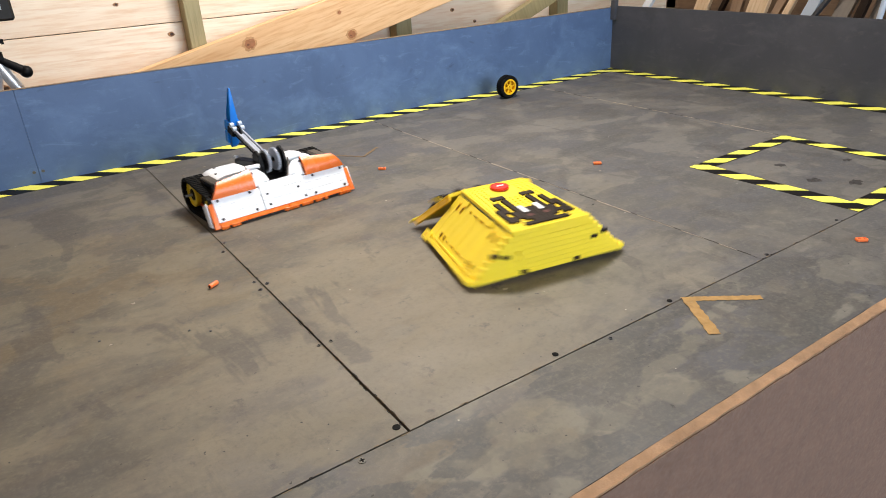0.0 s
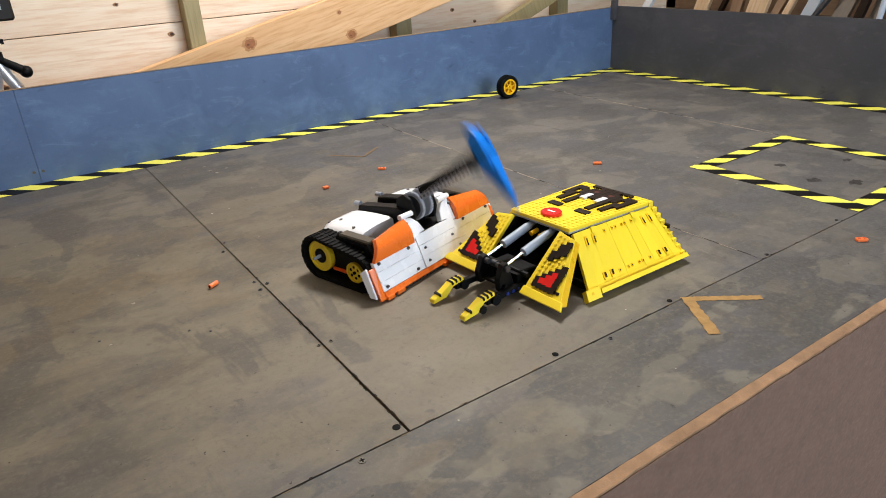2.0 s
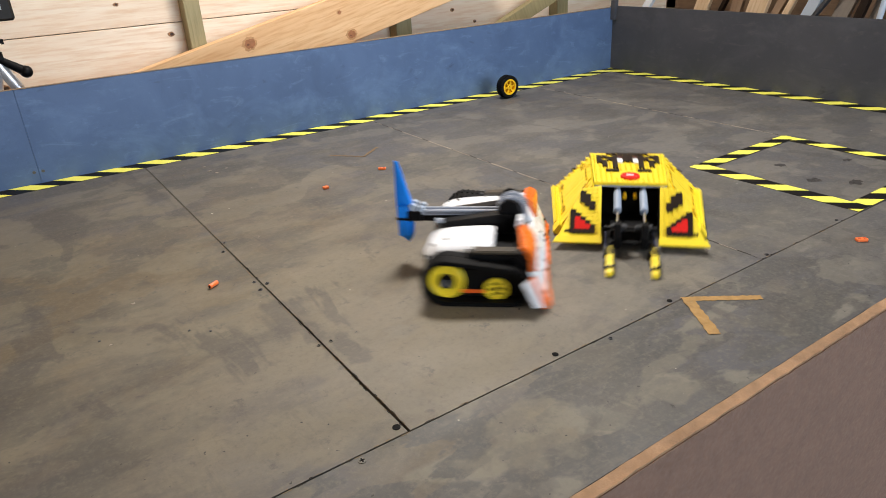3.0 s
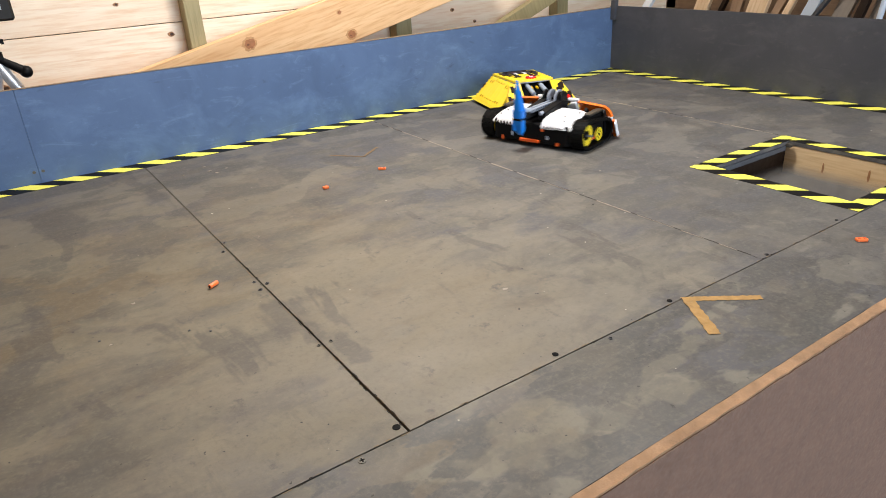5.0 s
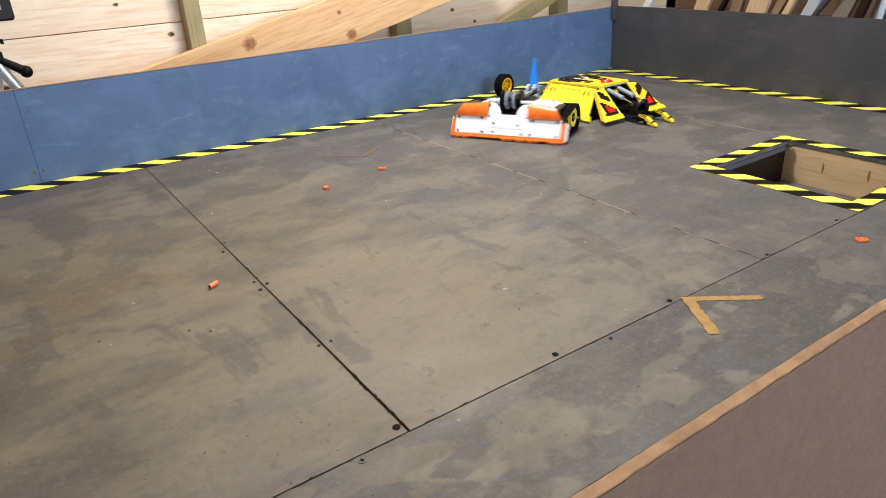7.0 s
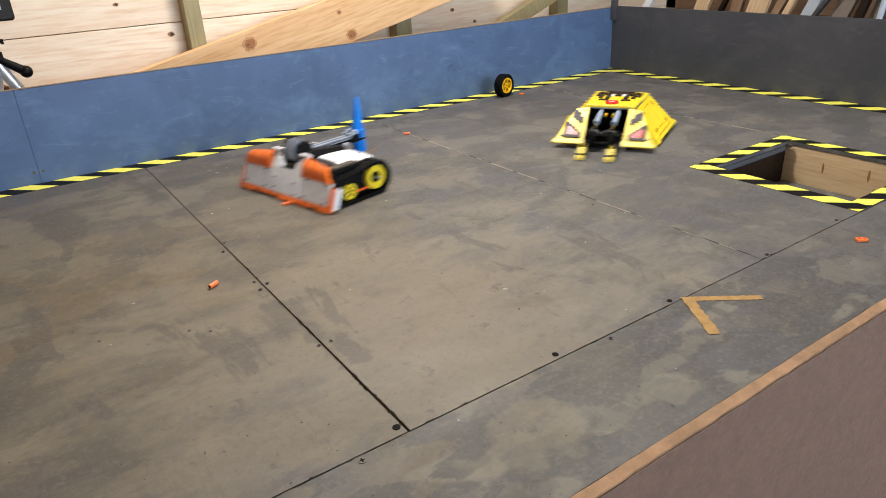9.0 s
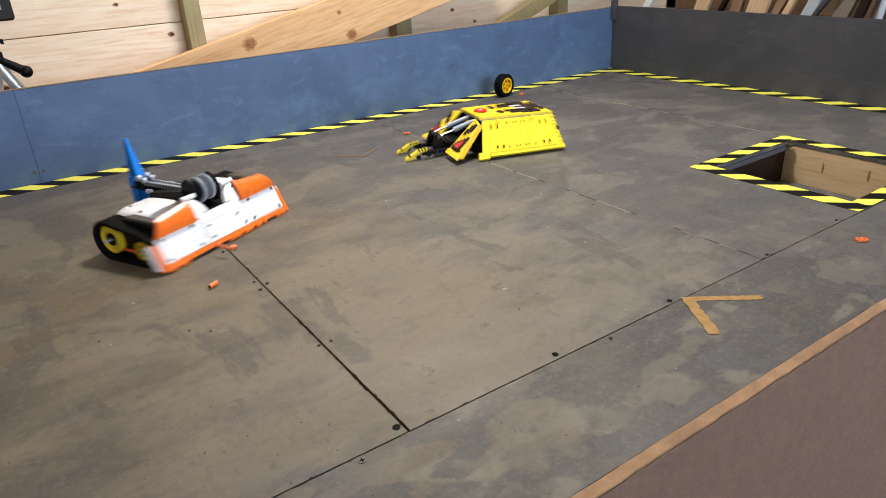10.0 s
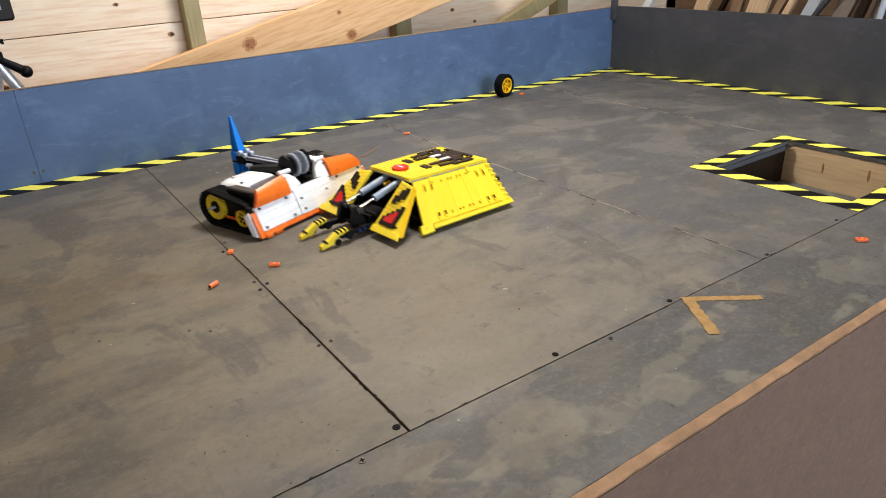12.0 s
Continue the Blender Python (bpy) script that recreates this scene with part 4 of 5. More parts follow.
    # dark cylinder and tan cover over the front of the track
    bm = bmesh.new()
    rod(bm, (-0.040, s * 0.112, 0.0640), (0.040, s * 0.112, 0.0615), 0.0085, 16)
    part("side_cylinder", bm, BLACK, hammer_bot, "black cylinder over the track", smooth=True)
    part("side_cover", one_box(-0.032, 0.030, *sorted((s * 0.104, s * 0.122)), 0.0685, 0.0745, bevel=0.002), TAN, hammer_bot, "dark tan cover plate")
    # dull long motor bodies and a frame rail beside the arm
    bm = bmesh.new()
    prism(bm, [(x, s * 0.012, z) for x, z in ((-0.085, 0.060), (-0.080, 0.079), (0.004, 0.091), (0.018, 0.088), (0.020, 0.060))], (0, s * 0.020, 0))
    rounded(bm, 0.0015)
    part("arm_housing", bm, BLACK, hammer_bot, "black housing beside the hammer arm")
    bm = bmesh.new()
    prism(bm, [(0.012, s * 0.021, 0.058), (0.030, s * 0.021, 0.064), (0.034, s * 0.021, 0.083), (0.026, s * 0.021, 0.106), (0.012, s * 0.021, 0.112), (0.0, s * 0.021, 0.104), (-0.004, s * 0.021, 0.085)], (0, s * 0.006, 0))
    rounded(bm, 0.001)
    part("disc_cheek", bm, BLACK, hammer_bot, "black curved cheek beside the gears")
    bm = bmesh.new()
    rod(bm, (-0.094, s * 0.024, 0.078), (-0.082, s * 0.024, 0.079), 0.004, 10)
    part("rail_end", bm, GREY, hammer_bot)
part("rear_beam", one_box(-0.105, -0.099, -0.026, 0.026, 0.011, 0.018, bevel=0.0008), ORANGE_RED, hammer_bot, "red-orange rear beam")
for y in (-0.075, 0.075):
    part("rear_block", one_box(-0.104, -0.099, y - 0.003, y + 0.003, 0.010, 0.018), ORANGE_RED, hammer_bot)
for y in (-0.035, 0.035):
    part("rear_block", one_box(-0.104, -0.099, y - 0.003, y + 0.003, 0.040, 0.048), ORANGE_RED, hammer_bot)
for y in (-0.048, 0.048):
    part("rear_grey_pin", one_box(-0.103, -0.098, y - 0.003, y + 0.003, 0.022, 0.030), GREY, hammer_bot)
part("front_frame", one_box(0.018, 0.044, -0.105, 0.105, 0.020, 0.054, bevel=0.001), BLACK, hammer_bot)

# hammer arm: turns on its pivot; drawn lying back
PIVOT = (0.017, 0.0, 0.0895)
arm = part("hammer_arm", (lambda b: (box(b, -0.150, -0.010, -0.0085, -0.0045, -0.009, -0.001), box(b, -0.150, -0.010, 0.0045, 0.0085, -0.009, -0.001), box(b, -0.120, -0.030, -0.0045, 0.0045, -0.008, -0.004), rounded(b, 0.0008))[-1])(bmesh.new()), GREY, hammer_bot, "light grey twin-beam arm", at=pose(*PIVOT))
# beam holes drawn as darker discs, their shade in the colour
bm = bmesh.new()
for k in range(14):
    for y in (-0.0088, 0.0088):
        rod(bm, (-0.022 - 0.008 * k, y - 0.0002, -0.005), (-0.022 - 0.008 * k, y + 0.0002, -0.005), 0.0022, 8)
part("beam_hole_shade", bm, DGREY, arm)
part("under_beam", one_box(-0.146, -0.020, -0.0045, 0.0045, -0.020, -0.0095, bevel=0.0008), BLACK, arm, "black lower arm beam")
for y in (-0.0095, 0.0095):
    bm = bmesh.new()
    ring(bm, (0, y, 0), "y", 0.0203, 0.006, 0.0055, 36)
    for k in range(36):
        a = k * math.pi / 18
        m = Matrix.Translation((0.0210 * math.cos(a), y, 0.0210 * math.sin(a))) @ Matrix.Rotation(-a, 4, "Y")
        v = box(bm, -0.0012, 0.0014, -0.0026, 0.0026, -0.0009, 0.0009)
        bmesh.ops.transform(bm, matrix=m, verts=v)
    part("gear", bm, GREY, arm, "grey toothed gear disc")
    bm = bmesh.new()
    ring(bm, (0, y * 1.32, 0), "y", 0.0168, 0.0035, 0.0012, 30)
    part("gear_face", bm, DGREY, arm)
bm = bmesh.new()
rod(bm, (0, -0.024, 0), (0, 0.024, 0), 0.0035, 12)
part("pivot_axle", bm, BLACK, arm)
part("arm_block", one_box(-0.158, -0.134, -0.013, 0.013, -0.017, -0.001, bevel=0.001), BLACK, arm)
bm = bmesh.new()
for y in (-0.0085, 0.0085):
    rod(bm, (-0.146, y - 0.0038, 0.004), (-0.146, y + 0.0038, 0.004), 0.0052, 12)
    rod(bm, (-0.134, y - 0.0038, 0.001), (-0.134, y + 0.0038, 0.001), 0.0045, 12)
part("joint_connector", bm, BLUEGREY, arm, "blue-grey joint connectors", smooth=True)
# blue blade
bm = bmesh.new()
prof = ((-0.1720, 0.073), (-0.1665, 0.0735), (-0.1555, 0.028), (-0.150, 0.008), (-0.148, -0.020), (-0.150, -0.045), (-0.157, -0.054), (-0.165, -0.046), (-0.1715, -0.015), (-0.1725, 0.020))
prism(bm, [(x, -1.0, z) for x, z in prof], (0, 2.0, 0))
for v in bm.verts:
    v.co.y *= 0.0022 + 0.0066 * min(1, (0.068 - v.co.z) / 0.062) - 0.003 * max(0, -v.co.z - 0.03) / 0.024
rounded(bm, 0.0010, 2)
blade = part("blade", bm, BLUE, arm, "blue tapered hammer blade", smooth=True)
for y in (-0.0130, 0.0070):
    part("blade_block", one_box(-0.171, -0.154, y, y + 0.006, -0.012, 0.006, bevel=0.001), BLUE, blade)
    part("blade_block", one_box(-0.1705, -0.1555, y, y + 0.006, -0.042, -0.0165, bevel=0.001), BLUE, blade)
part("blade_gap", one_box(-0.1725, -0.149, -0.0105, 0.0105, -0.0168, -0.0122), BLACK, blade)

# ---- the yellow wedge robot ----
fork_bot = thing("wedge_robot", "yellow toy-brick wedge robot with black lifting forks", "toy robot", "fighting robots")
ROOF = {"fl": (0.0260, 0.0570, 0.0835), "fr": (0.0260, -0.0570, 0.0835), "bl": (-0.1530, 0.0650, 0.0770), "br": (-0.1530, -0.0650, 0.0770)}
roof = plate("roof", [ROOF["fr"], ROOF["fl"], ROOF["bl"], ROOF["br"]], 0.0055, YEL, fork_bot, "yellow studded roof plate", bevel=0.0006)
plate("roof_rim", [(0.0255, -0.0562, 0.0780), (0.0255, 0.0562, 0.0780), (-0.1525, 0.0642, 0.0715), (-0.1525, -0.0642, 0.0715)], 0.0028, GREY, fork_bot, "grey plate under the roof", bevel=0.0003)


def on_roof(u, v, h=0.0):
    """u: 0 at the front to 1 at the back; v: -1 to 1 across, plus to its left."""
    a, b = lerp(ROOF["fr"], ROOF["br"], u), lerp(ROOF["fl"], ROOF["bl"], u)
    return lerp(a, b, (v + 1) / 2) + Vector((0, 0, h))


# studs on the front half of the roof, tiles on the back half
bm = bmesh.new()
for i in range(22):
    for j in range(14):
        u, v = (i + 0.5) / 22, -1 + (j + 0.5) / 7
        if 3 <= i <= 7 and 4 <= j <= 9:
            continue
        c = on_roof(u, v)
        rod(bm, c, c + Vector((0, 0, 0.0012)), 0.0022, 8)
tagged(part("studs", bm, YEL, roof), kind="stuff")


def tile_mesh(mat, name, h=0.0026):
    bm = bmesh.new()
    box(bm, -0.0041, 0.0041, -0.0043, 0.0043, 0.0, h)
    return mesh_of(name, bm, mat)


TILE_K, TILE_W, TILE_R, TILE_D = tile_mesh(BROWNBLACK, "dark_tile", 0.0030), tile_mesh(WHITE, "white_tile", 0.0034), tile_mesh(RED, "red_tile", 0.0034), tile_mesh(plain("dull_red_plastic", (0.085, 0.010, 0.006), 0.4), "dull_red_tile", 0.0030)
# dark tile pattern: rows run from its front to its back, columns from right to left
HALVES = ("....K..", "..K.K..", "..K.K..", "..K.K..", ".KK.KW.", ".KK.KWK", ".K.KKWK", ".K.KKKK", ".KKKKRK", ".KK.KKK", ".....KK", "...KKKK")
PATTERN = [h + h[::-1] for h in HALVES]
for i, row in enumerate(PATTERN):
    for j, ch in enumerate(row):
        if ch != ".":
            c = on_roof((i + 10.2) / 22.4, -1 + (j + 0.5) / 7)
            piece("roof_tile", {"K": TILE_K, "W": TILE_W, "R": TILE_D}[ch], roof, Matrix.Translation(c) @ pose(0, 0, 0, 0, -2, 0))
# dark blocks on the roof stand for the shade in two slots
for v in (-0.45, 0.42):
    c = on_roof(8.0 / 22, v)
    bm = bmesh.new()
    box(bm, -0.006, 0.006, -0.011, 0.011, 0, 0.0021)
    part("roof_slot", bm, BROWNBLACK, roof, "dark raised block for the shade of an open slot", at=Matrix.Translation(c))
bm = bmesh.new()
rod(bm, (0, 0, 0), (0, 0, 0.0050), 0.0155, 28)
rounded(bm, 0.0008)
dome = part("red_button", bm, RED, fork_bot, "round red cap with white mark", smooth=True, at=Matrix.Translation(on_roof(0.145, 0.0)))
part("button_mark", one_box(-0.0018, 0.0018, -0.0060, 0.0060, 0.0050, 0.0054), WHITE, dome, "small white bar")

for s in (1, -1):
    side = thing("side_panel", "", "")
    side.parent = fork_bot
    tf, tb = Vector((0.0230, s * 0.0605, 0.0765)), Vector((-0.1500, s * 0.0665, 0.0705))
    bf, bb = Vector((0.0460, s * 0.1130, 0.0080)), Vector((-0.1500, s * 0.1300, 0.0080))
    rnd = random.Random(11 + s)
    N = 10
    for k in range(N):
        a, b = k / N + 0.0003, (k + 1) / N - 0.0003
        q = [lerp(bf, bb, a), lerp(bf, bb, b), lerp(tf, tb, b), lerp(tf, tb, a)]
        n = Vector((0, s * 0.78, 0.62))
        lift = n * rnd.choice((0, 0.0002, 0.0003, 0.0005))
        bm = bmesh.new()
        slab(bm, [p + lift for p in q], 0.005)
        part("slat", bm, YEL, side)

    def on_side(u, v, h=0.0):
        p = lerp(lerp(tf, tb, u), lerp(bf, bb, u), v)
        n = (bb - bf).cross(tf - bf).normalized()
        n = n if n.y * s > 0 else -n
        return p + n * h

    def patch(name, u0, u1, v0, v1, h0, h1, mat):
        bm = bmesh.new()
        a, b = [on_side(u, v, h0) for u, v in ((u0, v0), (u1, v0), (u1, v1), (u0, v1))], [on_side(u, v, h1) for u, v in ((u0, v0), (u1, v0), (u1, v1), (u0, v1))]
        va, vb = [bm.verts.new(p) for p in a], [bm.verts.new(p) for p in b]
        bm.faces.new(va)
        bm.faces.new(vb)
        for i in range(4):
            j = (i + 1) % 4
            bm.faces.new((va[i], va[j], vb[j], vb[i]))
        return part(name, bm, mat, side)

    # slots and round holes, none cut: dark raised patches stand for their shade
    for u in (0.115, 0.20, 0.80, 0.885):
        patch("slot", u - 0.014, u + 0.014, 0.10, 0.26, -0.001, 0.0014, YEL_DEEP)
        patch("slot_hole_shade", u + 0.001, u + 0.013, 0.14, 0.25, 0.0, 0.0017, BROWNBLACK)
    for u in (0.185, 0.26, 0.775, 0.85):
        patch("slot", u - 0.017, u + 0.017, 0.735, 0.84, -0.001, 0.0014, YEL_DEEP)
        patch("slot_hole_shade", u - 0.004, u + 0.014, 0.74, 0.82, -0.001, 0.0018, BROWNBLACK)
        patch("slot", u - 0.017, u + 0.017, 0.83, 0.86, -0.001, 0.0030, YEL)
    for u in (0.34, 0.43, 0.47, 0.55, 0.59, 0.67):
        for v in (0.12, 0.80):
            patch("pin_seat", u - 0.010, u + 0.010, v - 0.028, v + 0.028, -0.001, 0.0012, YEL_DEEP)
            patch("pin_hole_shade", u - 0.004, u + 0.005, v - 0.012, v + 0.012, -0.001, 0.0016, BROWNBLACK)
    # raised border strips and the flared foot
    patch("border", 0.08, 0.92, 0.895, 0.915, 0.0, 0.0032, YEL)
    patch("border", 0.20, 0.245, -0.01, 0.09, 0.0, 0.0024, YEL)
    patch("border", 0.70, 0.745, -0.01, 0.09, 0.0, 0.0024, YEL)
    patch("front_flange", -0.045, 0.085, 0.90, 1.075, -0.004, 0.0050, YEL)
    # a deeper yellow patch stands for the hole's shade
    patch("flange_hole_shade", 0.0, 0.02, 0.955, 0.995, 0.0, 0.0054, YEL_DEEP)
    patch("foot_strip", 0.09, 1.005, 0.955, 1.03, -0.003, 0.0065, YEL)
    # studs down the sloping back edge
    for k in range(11):
        patch("edge_stud", 0.995, 1.012, 0.06 + k * 0.085, 0.115 + k * 0.085, -0.006, 0.001, YEL_DEEP if k % 2 else YEL)

# stepped back wall of stacked bricks
rnd = random.Random(4)
rear = thing("rear_wall", "", "")
rear.parent = fork_bot
for k in range(9):
    z0, z1 = 0.0070 + k * 0.0078, 0.0070 + (k + 1) * 0.0078 - 0.0003
    half = 0.1290 + (0.0640 - 0.1290) * (k + 0.3) / 8.6
    cuts = sorted([-half, half] + [rnd.uniform(-half * .8, half * .8) for _ in range(3)])
    for a, b in zip(cuts, cuts[1:]):
        if b - a > 0.004:
            part("brick", one_box(-0.1545 + rnd.choice((0, 0, 0.0006)), -0.1445, a + 0.0002, b - 0.0002, z0, z1), YEL, rear)
# shade of the back wall's slots, as dark blocks set on the bricks
for y, z in ((0.075, 0.040), (-0.075, 0.040), (0.092, 0.045), (-0.092, 0.045), (-0.045, 0.011), (0.045, 0.011)):
    part("slot_hole_shade", one_box(-0.1552, -0.150, y - 0.006, y + 0.006, z - 0.003, z + 0.003), BROWNBLACK, rear)

# front flaps
for s in (1, -1):
    it, ot = Vector((0.0330, s * 0.0450, 0.0800)), Vector((0.0360, s * 0.0760, 0.0760))
    ib, ob_ = Vector((0.1050, s * 0.0440, 0.0150)), Vector((0.1060, s * 0.1120, 0.0150))
    q = [ib, ob_, ot, it]
    flap = plate("front_flap", q if s > 0 else q[::-1], 0.006, YEL, fork_bot, "yellow front flap with dark stripes and red mark", bevel=0.0007)
    nrm = (ob_ - ib).cross(it - ib).normalized()
    if nrm.z < 0:
        nrm = -nrm

    def on_flap(u, v):
        """u: 0 inner to 1 outer; v: 0 top to 1 bottom."""
        return lerp(lerp(it, ot, u), lerp(ib, ob_, u), v)
    ex = (lerp(ib, ob_, 0.5) - lerp(it, ot, 0.5)).normalized()
    ey = nrm.cross(ex)
    frame_m = Matrix((ex, ey, nrm)).transposed().to_4x4()
    grid = ["........", "...K....", "..KK....", "..KK....", ".KK.....", ".K......", ".....K..", "....KK..", "...KRK..", "..KRRK..", ".KRRRK..", ".KKKKK.."]
    for i, row in enumerate(grid):
        for j, ch in enumerate(row):
            if ch != ".":
                v = 0.05 + i * 0.072
                w = (lerp(it, ib, v) - lerp(ot, ob_, v)).length
                u = (0.0030 + 0.0074 * (j + 0.5)) / w
                c = on_flap(u, v)
                piece("flap_tile", TILE_K if ch == "K" else TILE_R, flap, Matrix.Translation(c) @ frame_m)
    bm = bmesh.new()
    for i in range(12):
        for j in range(5):
            v = 0.05 + i * 0.072
            w = (lerp(it, ib, v) - lerp(ot, ob_, v)).length
            u = (0.0030 + 0.0074 * (j + 0.5)) / w
            if u < 0.80:
                c = on_flap(u, v)
                rod(bm, c, c + nrm * 0.0015, 0.0022, 6)
    tagged(part("studs", bm, YEL, flap), kind="stuff")
    # two dark discs paint the shade of the flap's pin holes
    for u in (0.80, 0.87):
        c = on_flap(u, 0.84)
        bm = bmesh.new()
        rod(bm, c, c + nrm * 0.0009, 0.0024, 10)
        part("pin_hole_shade", bm, BROWNBLACK, flap)
    # returned outer edge of the flap, and the smooth border strip
    q = [ob_, ob_ + Vector((-0.013, s * 0.001, -0.004)), ot + Vector((-0.009, s * 0.001, -0.008)), ot]
    plate("flap_return", q if s > 0 else q[::-1], 0.004, YEL_DEEP, flap)
    plate("flap_lip", [on_flap(-0.02, 0.93) + nrm * 0.002, on_flap(1.04, 0.93) + nrm * 0.002, on_flap(1.05, 1.06) + nrm * 0.002, on_flap(-0.02, 1.06) + nrm * 0.002][::-s], 0.004, YEL, flap)

# dark inside: hull, cheeks and rams
part("hull", one_box(-0.142, 0.010, -0.054, 0.054, 0.012, 0.066, bevel=0.002), BLACK, fork_bot, "black inner hull")
part("belly_pan", one_box(-0.142, 0.040, -0.098, 0.098, 0.010, 0.022, bevel=0.001), BLACK, fork_bot)
for s in (1, -1):
    bm = bmesh.new()
    prism(bm, [(0.010, s * 0.044, 0.014), (0.095, s * 0.044, 0.014), (0.028, s * 0.044, 0.074), (0.010, s * 0.044, 0.074)], (0, s * 0.004, 0))
    part("mouth_cheek", bm, BLACK, fork_bot)
    bm = bmesh.new()
    rod(bm, (0.030, s * 0.020, 0.066), (0.078, s * 0.020, 0.054), 0.0062, 18)
    ram = part("ram", bm, RAM, fork_bot, "blue-grey ram cylinder", smooth=True)
    bm = bmesh.new()
    rod(bm, (0.012, s * 0.020, 0.0705), (0.032, s * 0.020, 0.0655), 0.0042, 14, 0.0062)
    part("ram_end", bm, RAM, ram, smooth=True)
    bm = bmesh.new()
    rod(bm, (0.078, s * 0.020, 0.054), (0.116, s * 0.020, 0.0445), 0.0022, 12)
    part("ram_rod", bm, CHROME, ram, "chrome ram rod", smooth=True)
    # linkage tower and fork
    bm = bmesh.new()
    prism(bm, [(0.100, s * 0.015, 0.012), (0.128, s * 0.015, 0.012), (0.130, s * 0.015, 0.030), (0.122, s * 0.015, 0.050), (0.112, s * 0.015, 0.051), (0.106, s * 0.015, 0.030)], (0, s * 0.010, 0))
    rounded(bm, 0.001)
    part("linkage", bm, BLACK, fork_bot, "black fork linkage")
    bm = bmesh.new()
    rod(bm, (0.117, s * 0.008, 0.0445), (0.117, s * 0.030, 0.0445), 0.004, 12)
    rod(bm, (0.104, s * 0.006, 0.036), (0.104, s * 0.016, 0.036), 0.005, 12)
    part("link_pin", bm, DGREY, fork_bot)
    fork = part("fork", one_box(0.055, 0.162, *sorted((s * 0.027, s * 0.036)), 0.009, 0.018, bevel=0.001), BLACK, fork_bot, "black fork beam with yellow tip")
    bm = bmesh.new()
    prism(bm, [(x, s * 0.0265, z) for x, z in ((0.2040, 0.0025), (0.2020, 0.0085), (0.186, 0.0155), (0.172, 0.0235), (0.150, 0.0260), (0.148, 0.0200), (0.168, 0.0165), (0.180, 0.0050))], (0, s * 0.0105, 0))
    rounded(bm, 0.0008)
    tip = part("fork_tip", bm, YEL, fork, "yellow hooked fork tip with black stripes")
    for x, z in ((0.153, 0.0258), (0.160, 0.0250), (0.167, 0.0242), (0.190, 0.0140)):
        bm = bmesh.new()
        prism(bm, [(x, s * 0.0262, z - 0.004), (x + 0.003, s * 0.0262, z - 0.0045), (x + 0.0045, s * 0.0262, z + 0.0002), (x + 0.0015, s * 0.0262, z + 0.0010)], (0, s * 0.0111, 0))
        part("stripe", bm, BLACK, tip)
    bm = bmesh.new()
    for k in range(7):
        x = 0.062 + k * 0.0105
        rod(bm, (x, s * 0.0355, 0.0135), (x, s * 0.0372, 0.0135), 0.0026, 8)
    part("blue_pins", bm, BLUE_PIN, fork, "dark blue connector pins")
    bm = bmesh.new()
    rod(bm, (0.148, s * 0.024, 0.0135), (0.148, s * 0.040, 0.0135), 0.0075, 14)
    rod(bm, (0.172, s * 0.040, 0.008), (0.172, s * 0.036, 0.008), 0.0055, 14)
    part("fork_roller", bm, BLACK, fork, smooth=True)
part("cross_axle", (lambda b: (rod(b, (0.122, -0.030, 0.020), (0.122, 0.030, 0.020), 0.003, 10), rod(b, (0.090, -0.040, 0.030), (0.090, 0.040, 0.030), 0.004, 10), box(b, 0.060, 0.100, -0.030, 0.030, 0.012, 0.030))[-1] and b)(bmesh.new()), BLACK, fork_bot)
bm = bmesh.new()
for y in (-0.008, 0.008):
    rod(bm, (0.020, y, 0.062), (0.034, y, 0.060), 0.0035, 10)
part("yellow_axle", bm, YEL_DEEP, fork_bot)
# drive wheels, just showing below the skirts
for s in (1, -1):
    for x in (-0.105, -0.02):
        bm = bmesh.new()
        ring(bm, (x, s * 0.064, 0.024), "y", 0.0235, 0.008, 0.018, 24)
        part("drive_wheel", bm, RUBBER, fork_bot, "black rubber wheel")


# ---- loose pieces on the floor ----
def loose_wheel():
    th = thing("loose_wheel", "loose black tyre with yellow spoked rim by the wall", "toy wheel")
    bm = bmesh.new()
    ring(bm, (0, 0, 0), "y", 0.0330, 0.0235, 0.026, 36)
    rounded(bm, 0.002, 2)
    for k in range(36):
        a = k * math.pi / 18
        v = box(bm, -0.0008, 0.0010, -0.012, 0.012, -0.0014, 0.0014)
        bmesh.ops.transform(bm, matrix=Matrix.Translation((0.0332 * math.cos(a), 0, 0.0332 * math.sin(a))) @ Matrix.Rotation(-a, 4, "Y"), verts=v)
    part("tyre", bm, RUBBER, th, "black rubber tyre")
    bm = bmesh.new()
    ring(bm, (0, 0, 0), "y", 0.0238, 0.0195, 0.0255, 36)
    ring(bm, (0, -0.006, 0), "y", 0.0070, 0.0024, 0.010, 16)
    for k in range(6):
        a = k * math.pi / 3 + 0.2
        v = box(bm, 0.006, 0.0205, -0.010, -0.004, -0.0024, 0.0024)
        bmesh.ops.transform(bm, matrix=Matrix.Rotation(-a, 4, "Y"), verts=v)
    box(bm, -0.0215, 0.0215, -0.001, 0.001, -0.0215, 0.0215)
    part("rim", bm, YEL_DEEP, th, "deep yellow spoked rim")
    bm = bmesh.new()
    rod(bm, (0, 0.010, 0), (0, 0.030, 0), 0.004, 10)
    box(bm, -0.006, 0.006, 0.014, 0.026, -0.034, 0.004)
    part("stub", bm, BLACK, th, "black axle stub under the wheel")
    return th


spare = loose_wheel()


